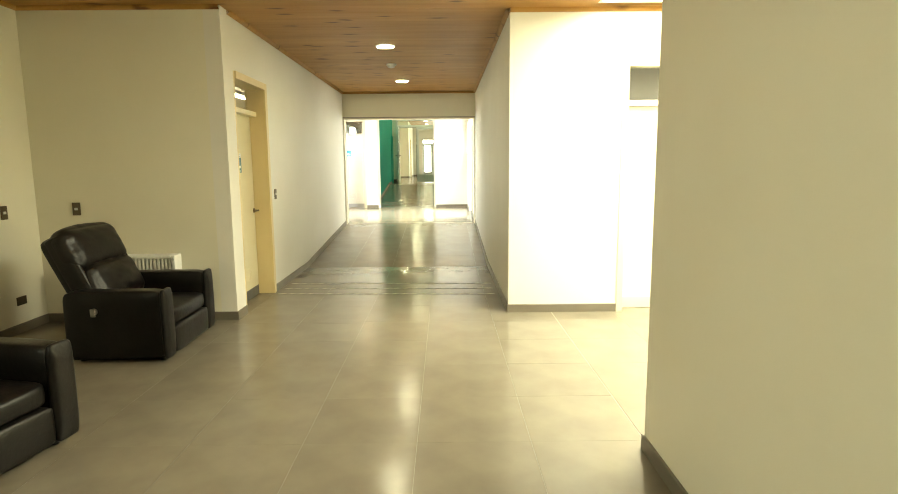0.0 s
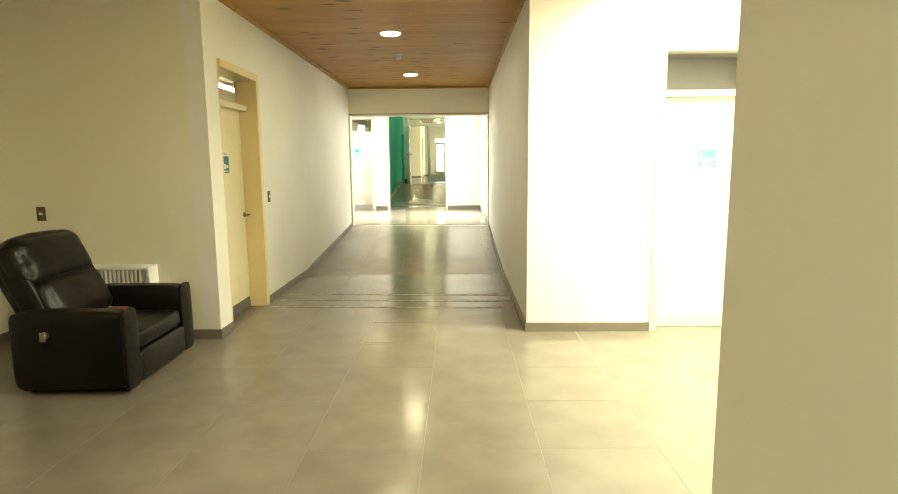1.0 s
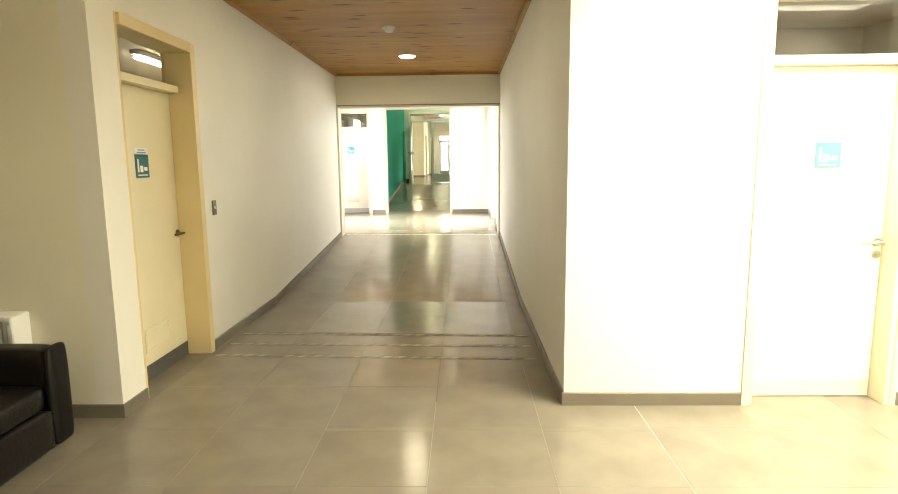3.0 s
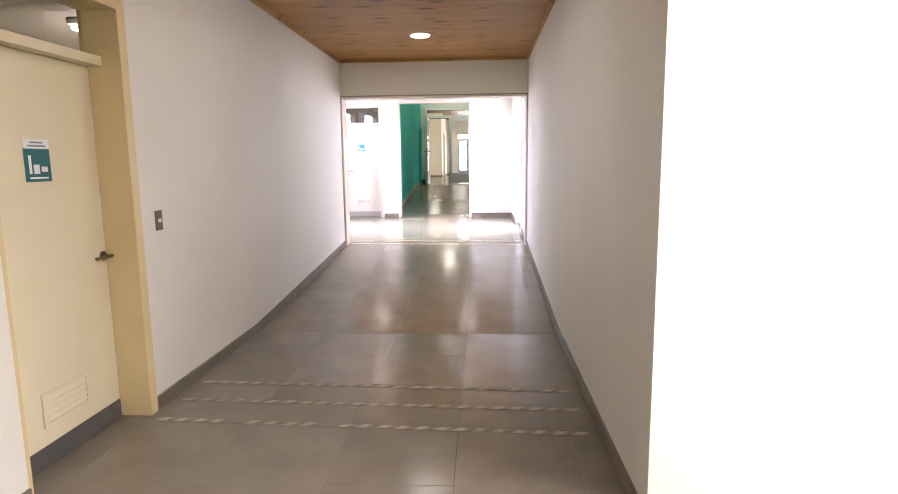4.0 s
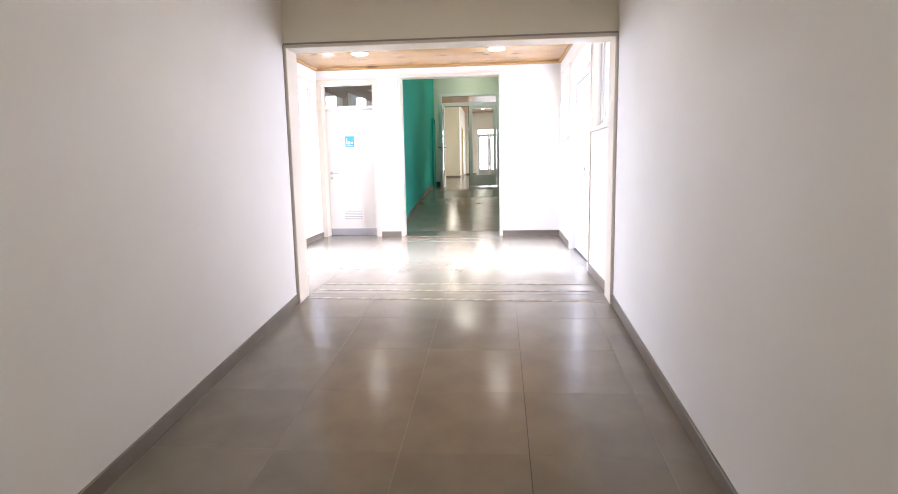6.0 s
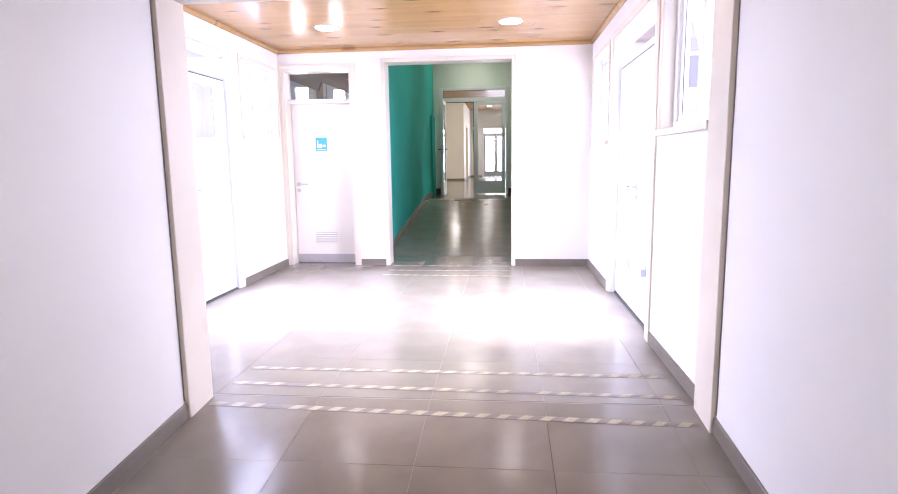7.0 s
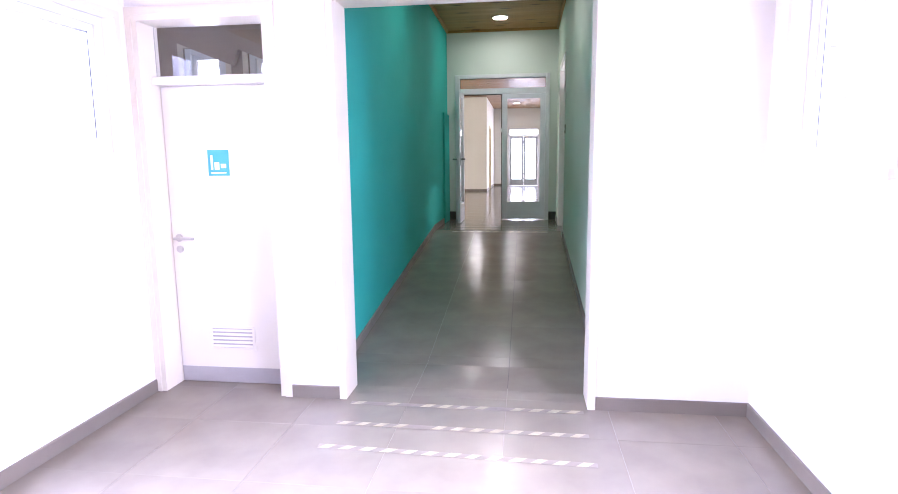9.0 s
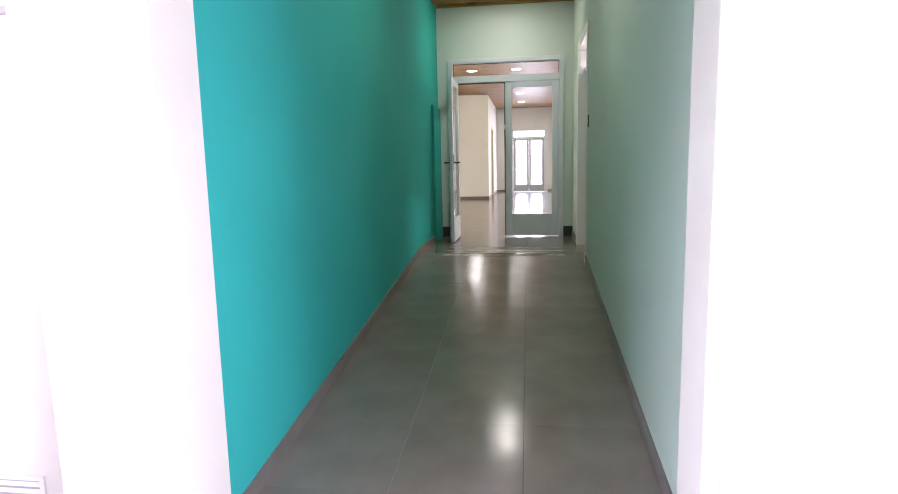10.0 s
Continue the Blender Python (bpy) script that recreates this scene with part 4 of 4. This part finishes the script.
def recliner():
    """Faces local +x; local y across; stands on z = 0."""
    root = part("recliner", boxes((-0.35, 0.33, -0.44, 0.44, 0.02, 0.16), bevel=0.01), LEATHER)
    tagged(root, "black leather recliner armchair with padded arms, standing on the tiles", "armchair", "black leather recliners")
    for k in (-1, 1):
        y0, y1 = sorted((k * 0.33, k * 0.48))
        cushion("armrest", -0.37, 0.352, y0, y1, 0.03, 0.545, 0.032, root, puff=0.004)
        y0, y1 = sorted((k * 0.333, k * 0.484))
        cushion("arm_front", 0.335, 0.385, y0, y1, 0.028, 0.549, 0.026, root, puff=0.005)
    cushion("footrest", 0.26, 0.384, -0.329, 0.329, 0.03, 0.24, 0.02, root, puff=0.004)
    cushion("seat", -0.25, 0.372, -0.327, 0.327, 0.238, 0.378, 0.04, root, puff=0.012)
    tilt = Matrix.Translation((-0.165, 0, 0.36)) @ Matrix.Rotation(radians(-25), 4, "Y")
    cushion("backrest", -0.16, -0.005, -0.36, 0.36, 0.0, 0.665, 0.035, root, tilt, puff=0.004)
    for k in (-1, 1):
        y0, y1 = sorted((k * 0.295, k * 0.365))
        cushion("side_bolster", -0.12, 0.035, y0, y1, 0.03, 0.645, 0.035, root, tilt, puff=0.006)
    cushion("lumbar_pillow", -0.05, 0.095, -0.31, 0.31, 0.04, 0.365, 0.06, root, tilt, puff=0.035, cuts=15, creases=0.007)
    cushion("head_pillow", -0.11, 0.08, -0.345, 0.345, 0.335, 0.68, 0.075, root, tilt, puff=0.03, cuts=15, creases=0.006)
    bm = bmesh.new()
    rod(bm, (-0.13, -0.482, 0.40), (-0.13, -0.498, 0.40), 0.024, 18)
    box(bm, -0.15, -0.112, -0.510, -0.498, 0.365, 0.425, bevel=0.004)
    part("release_lever", bm, STEEL, root, "small silver release lever")
    for x in (-0.30, 0.30):
        for y in (-0.38, 0.38):
            part("foot", rod(bmesh.new(), (x, y, 0), (x, y, 0.03), 0.025, 12), BLACKP, root)
    return root


r1 = recliner()
r1.matrix_world = pose(-0.475, 2.325, 0, 0, 0, 1.5)
r2 = copy_thing(r1, pose(-0.47, 0.28, 0, 0, 0, -11))
bm = boxes((-0.07, 0.07, -0.13, 0.13, 0, 0.004), bevel=0.001)
bk = tagged(part("booklet", bm, PINK), "thin pink and white booklet lying on the recliner seat", "booklet")
bk.matrix_world = pose(-0.62, 2.565, 0.391, 0, 1, 84)
part("page", boxes((-0.066, 0.066, 0.03, 0.127, 0.004, 0.006)), PRINTW, bk, "white page")

# ---- outdoors beside the lobby ----
bm = bmesh.new()
box(bm, -400, 400, -400, 400, -0.5, -0.42)
tagged(part("ground", bm, GROUND), "pale concrete yard reaching to the distance", "ground", kind="structure")
bm = boxes((2.80, 12.0, 3.6, 13.5, -0.42, 0.17), (-11.0, -1.24, 3.6, 13.5, -0.42, 0.17))
tagged(part("pavement", bm, PAVING), "pale concrete terrace outside the lobby doors", "pavement", kind="structure")


def facade(name, x0, x1, wx0, wx1, wz0, wz1, panes, paint, plinth_paint, glazing, boarded=True):
    """Boarded outer wall beside the lobby, with a dark plinth and a window."""
    y = LN + 0.03
    root = wall(name, "y", y, y + 0.12, x0, x1, -0.42, 3.7, paint, holes=[(wx0, wx1, wz0, wz1)], label="white boarded outer wall with a window, its shade or glare in the paint")
    part("plinth", boxes((x0, x1, y - 0.03, y - 0.001, 0.15, 0.25)), plinth_paint, root)
    k = 0 if boarded else 99
    while 0.25 + k * 0.262 < 3.6:
        za = 0.25 + k * 0.262
        zb = za + 0.256
        spans = [(x0, x1)] if zb < wz0 - 0.03 or za > wz1 + 0.03 else [(x0, wx0 - 0.04), (wx1 + 0.04, x1)]
        for a, b in spans:
            part("board", boxes((a, b, y - 0.018, y - 0.001, za, zb), bevel=0.003), paint, root)
        k += 1
    f = part("window_frame", boxes((wx0 - 0.04, wx0, y - 0.03, y + 0.08, wz0 - 0.04, wz1 + 0.04), (wx1, wx1 + 0.04, y - 0.03, y + 0.08, wz0 - 0.04, wz1 + 0.04),
                                   (wx0, wx1, y - 0.03, y + 0.08, wz0 - 0.04, wz0), (wx0, wx1, y - 0.03, y + 0.08, wz1, wz1 + 0.04)), ALU, root)
    step = (wx1 - wx0) / panes
    for i in range(panes):
        a = wx0 + i * step
        part("pane", boxes((a, a + step, y + 0.004, y + 0.012, wz0, wz1)), glazing, f)
        if i:
            part("mullion", boxes((a - 0.02, a + 0.02, y - 0.012, y + 0.003, wz0, wz1)), ALU, f)
    return root


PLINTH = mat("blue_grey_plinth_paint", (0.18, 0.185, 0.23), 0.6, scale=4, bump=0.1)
# Pane paled to put the sky's reflection into the glass colour.
PALEGLASS = mat("sky_pale_window_glass", (0.55, 0.555, 0.60), 0.1, second=(0.49, 0.495, 0.54), scale=2)
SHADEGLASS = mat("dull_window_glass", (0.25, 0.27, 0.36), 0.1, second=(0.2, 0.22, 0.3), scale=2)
facade("wall_outer_east", LE + 0.18, 11.0, 3.64, 4.45, 2.33, 2.68, 5, SIDINGSHADE, PLINTH, SHADEGLASS)
facade("wall_outer_west", -11.0, LW - 0.18, -2.22, -1.74, 1.88, 2.53, 1, SIDINGGLARE, SIDINGGLARE, PALEGLASS, False)


# ---- hazard tapes ----
def tape(x0, x1, y, lean=0.0, worn=0.09):
    """A dark strip with slanting yellow bars stuck on it, following the floor."""
    def sheet(bm, pts, lift, thick):
        at = [(px, py + lean * (px - x0)) for px, py in pts]
        lo = [bm.verts.new((px, py, ramp_z(py) + lift)) for px, py in at]
        hi = [bm.verts.new((v.co.x, v.co.y, v.co.z + thick)) for v in lo]
        bm.faces.new(hi)
        for i in range(4):
            bm.faces.new((lo[i], lo[(i + 1) % 4], hi[(i + 1) % 4], hi[i]))

    bm = bmesh.new()
    sheet(bm, [(x0, y - 0.022), (x1, y - 0.022), (x1, y + 0.022), (x0, y + 0.022)], 0.0005, 0.001)
    root = tagged(part("hazard_tape", bm, TAPEK), "worn yellow striped warning tape stuck across the floor tiles", "floor tape", "warning tapes")
    rng = random.Random(round(y * 100))
    n = int((x1 - x0) / 0.105)
    step = (x1 - x0) / n
    bm = bmesh.new()
    for i in range(n):
        a = x0 + i * step + 0.022 + rng.uniform(-0.003, 0.003)
        b = a + step * rng.uniform(0.44, 0.54)
        b = min(b, x1 - 0.022)
        if rng.random() < worn:
            continue
        sheet(bm, [(a - 0.02, y - 0.021), (b - 0.02, y - 0.021), (b + 0.02, y + 0.021), (a + 0.02, y + 0.021)], 0.0015, 0.0006)
    tagged(part("stripes", bm, TAPEY, root), kind="stuff")
    return root


for x0, x1, y, lean in ((0.07, 2.54, 4.19, -0.045), (0.07, 2.54, 4.475, -0.037), (0.07, 2.54, 4.765, -0.04),
                        (0.05, 2.54, 9.44, -0.036), (0.05, 2.54, 9.715, -0.028), (0.05, 2.54, 9.96, -0.008),
                        (0.26, 1.69, 12.92, -0.034), (0.27, 1.68, 13.195, -0.014), (0.27, 1.68, 13.475, 0.0),
                        (0.30, 1.65, 18.36, 0.0), (0.30, 1.65, 18.62, 0.0), (0.30, 1.65, 18.89, 0.0)):
    tape(x0, x1, y, lean, 0.16 if 12 < y < 14 else 0.07)

# ---- dark lengthwise floor joints, lip shade in their colour ----
def dark_joint(x, stops):
    """A dark strip for the shade at a joint's lip, following the floor through the given stops along y."""
    bm = bmesh.new()
    for a, b in zip(stops, stops[1:]):
        lo = [bm.verts.new((px, py, ramp_z(py) - 0.001)) for px, py in ((x - 0.0021, a), (x + 0.0021, a), (x + 0.0021, b), (x - 0.0021, b))]
        hi = [bm.verts.new((v.co.x, v.co.y, v.co.z + 0.0014)) for v in lo]
        bm.faces.new(hi)
        for i in range(4):
            bm.faces.new((lo[i], lo[(i + 1) % 4], hi[(i + 1) % 4], hi[i]))
    tagged(part("trim", bm, LIPSHADE), "dark joint line between the floor tiles, lip shade in its colour", "floor joint", kind="structure")


dark_joint(1.825, (3.3, R0, R1 - 0.2))
dark_joint(1.225, (13.8, G0, G1, FY - 0.05))

# ---- floors: slabs and tiles ----
TW = 0.6
TX, TY = 0.025, 0.55
tile_rng = random.Random(7)
tile_cache = {}


def tile_mesh(w, d):
    key = (round(w, 3), round(d, 3))
    if key not in tile_cache:
        tile_cache[key] = mesh_of("tile", boxes((-w / 2, w / 2, -d / 2, d / 2, -0.012, 0.0), bevel=0.0004), TILE)
    return tile_cache[key]


def tiled_floor(name, x0, x1, y0, y1, z0, z1, label):
    """Slab from y0 (height z0) to y1 (height z1), with 60 cm tiles laid on the common grid."""
    slope = math.atan2(z1 - z0, y1 - y0)
    bm = bmesh.new()
    v = [bm.verts.new(p) for p in ((x0, y0, z0 - 0.0013), (x1, y0, z0 - 0.0013), (x1, y1, z1 - 0.0013), (x0, y1, z1 - 0.0013))]
    w = [bm.verts.new((q.co.x, q.co.y, q.co.z - 0.1)) for q in v]
    bm.faces.new(v)
    bm.faces.new(w[::-1])
    for i in range(4):
        bm.faces.new((v[i], w[i], w[(i + 1) % 4], v[(i + 1) % 4]))
    bmesh.ops.recalc_face_normals(bm, faces=bm.faces)
    slab = tagged(part(name, bm, GROUT), label, "floor", kind="structure")
    gx, gy = 0.0012, 0.0004

    def cuts(a, b, phase):
        k = math.ceil((a - phase) / TW + 1e-6)
        out = [a]
        while phase + k * TW < b - 1e-6:
            out.append(phase + k * TW)
            k += 1
        return [(p, q) for p, q in zip(out, out[1:] + [b]) if q - p > 0.012]

    for p, q in cuts(x0, x1, TX):
        for r, s in cuts(y0, y1, TY):
            t = new("tile", tile_mesh(q - p - 2 * gx, (s - r) / math.cos(slope) - 2 * gy))
            t.parent = slab
            yc = (r + s) / 2
            t.location = ((p + q) / 2, yc, z0 + (yc - y0) * math.tan(slope))
            t.rotation_euler = (slope + tile_rng.gauss(0, 0.0006), tile_rng.gauss(0, 0.0008), 0)
    return slab


FL = "glossy grey-beige porcelain floor tiles with thin joints"
tiled_floor("floor_lounge", -1.8, 3.02, -5.0, 2.9, 0, 0, FL)
tiled_floor("floor_lounge_edge", -1.8, -0.58, 2.9, 3.15, 0, 0, FL)
tiled_floor("floor_passage", 3.02, 7.0, 0.44, 3.40, 0, 0, FL)
tiled_floor("floor_corridor", -0.58, 3.02, 2.9, R0, 0, 0, FL)
tiled_floor("floor_ramp", 0.0, 2.6, R0, R1, 0, F1, FL + ", sloping up")
tiled_floor("floor_lobby", LW - 0.15, LE + 0.15, R1, 13.62, F1, F1, FL)
tiled_floor("floor_doorway", TDO[0], TDO[1], 13.62, 13.75, F1, F1, FL)
tiled_floor("floor_teal_start", GX0, GX1, 13.62, G0, F1, F1, FL)
tiled_floor("floor_teal_ramp", GX0, GX1, G0, G1, F1, F2, FL + ", sloping up")
tiled_floor("floor_teal_end", GX0, GX1 + 0.15, G1, FY + 0.15, F2, F2, FL)
tiled_floor("floor_far_hall", -4.05, 2.08, FY + 0.15, 33.45, F2, F2, FL)
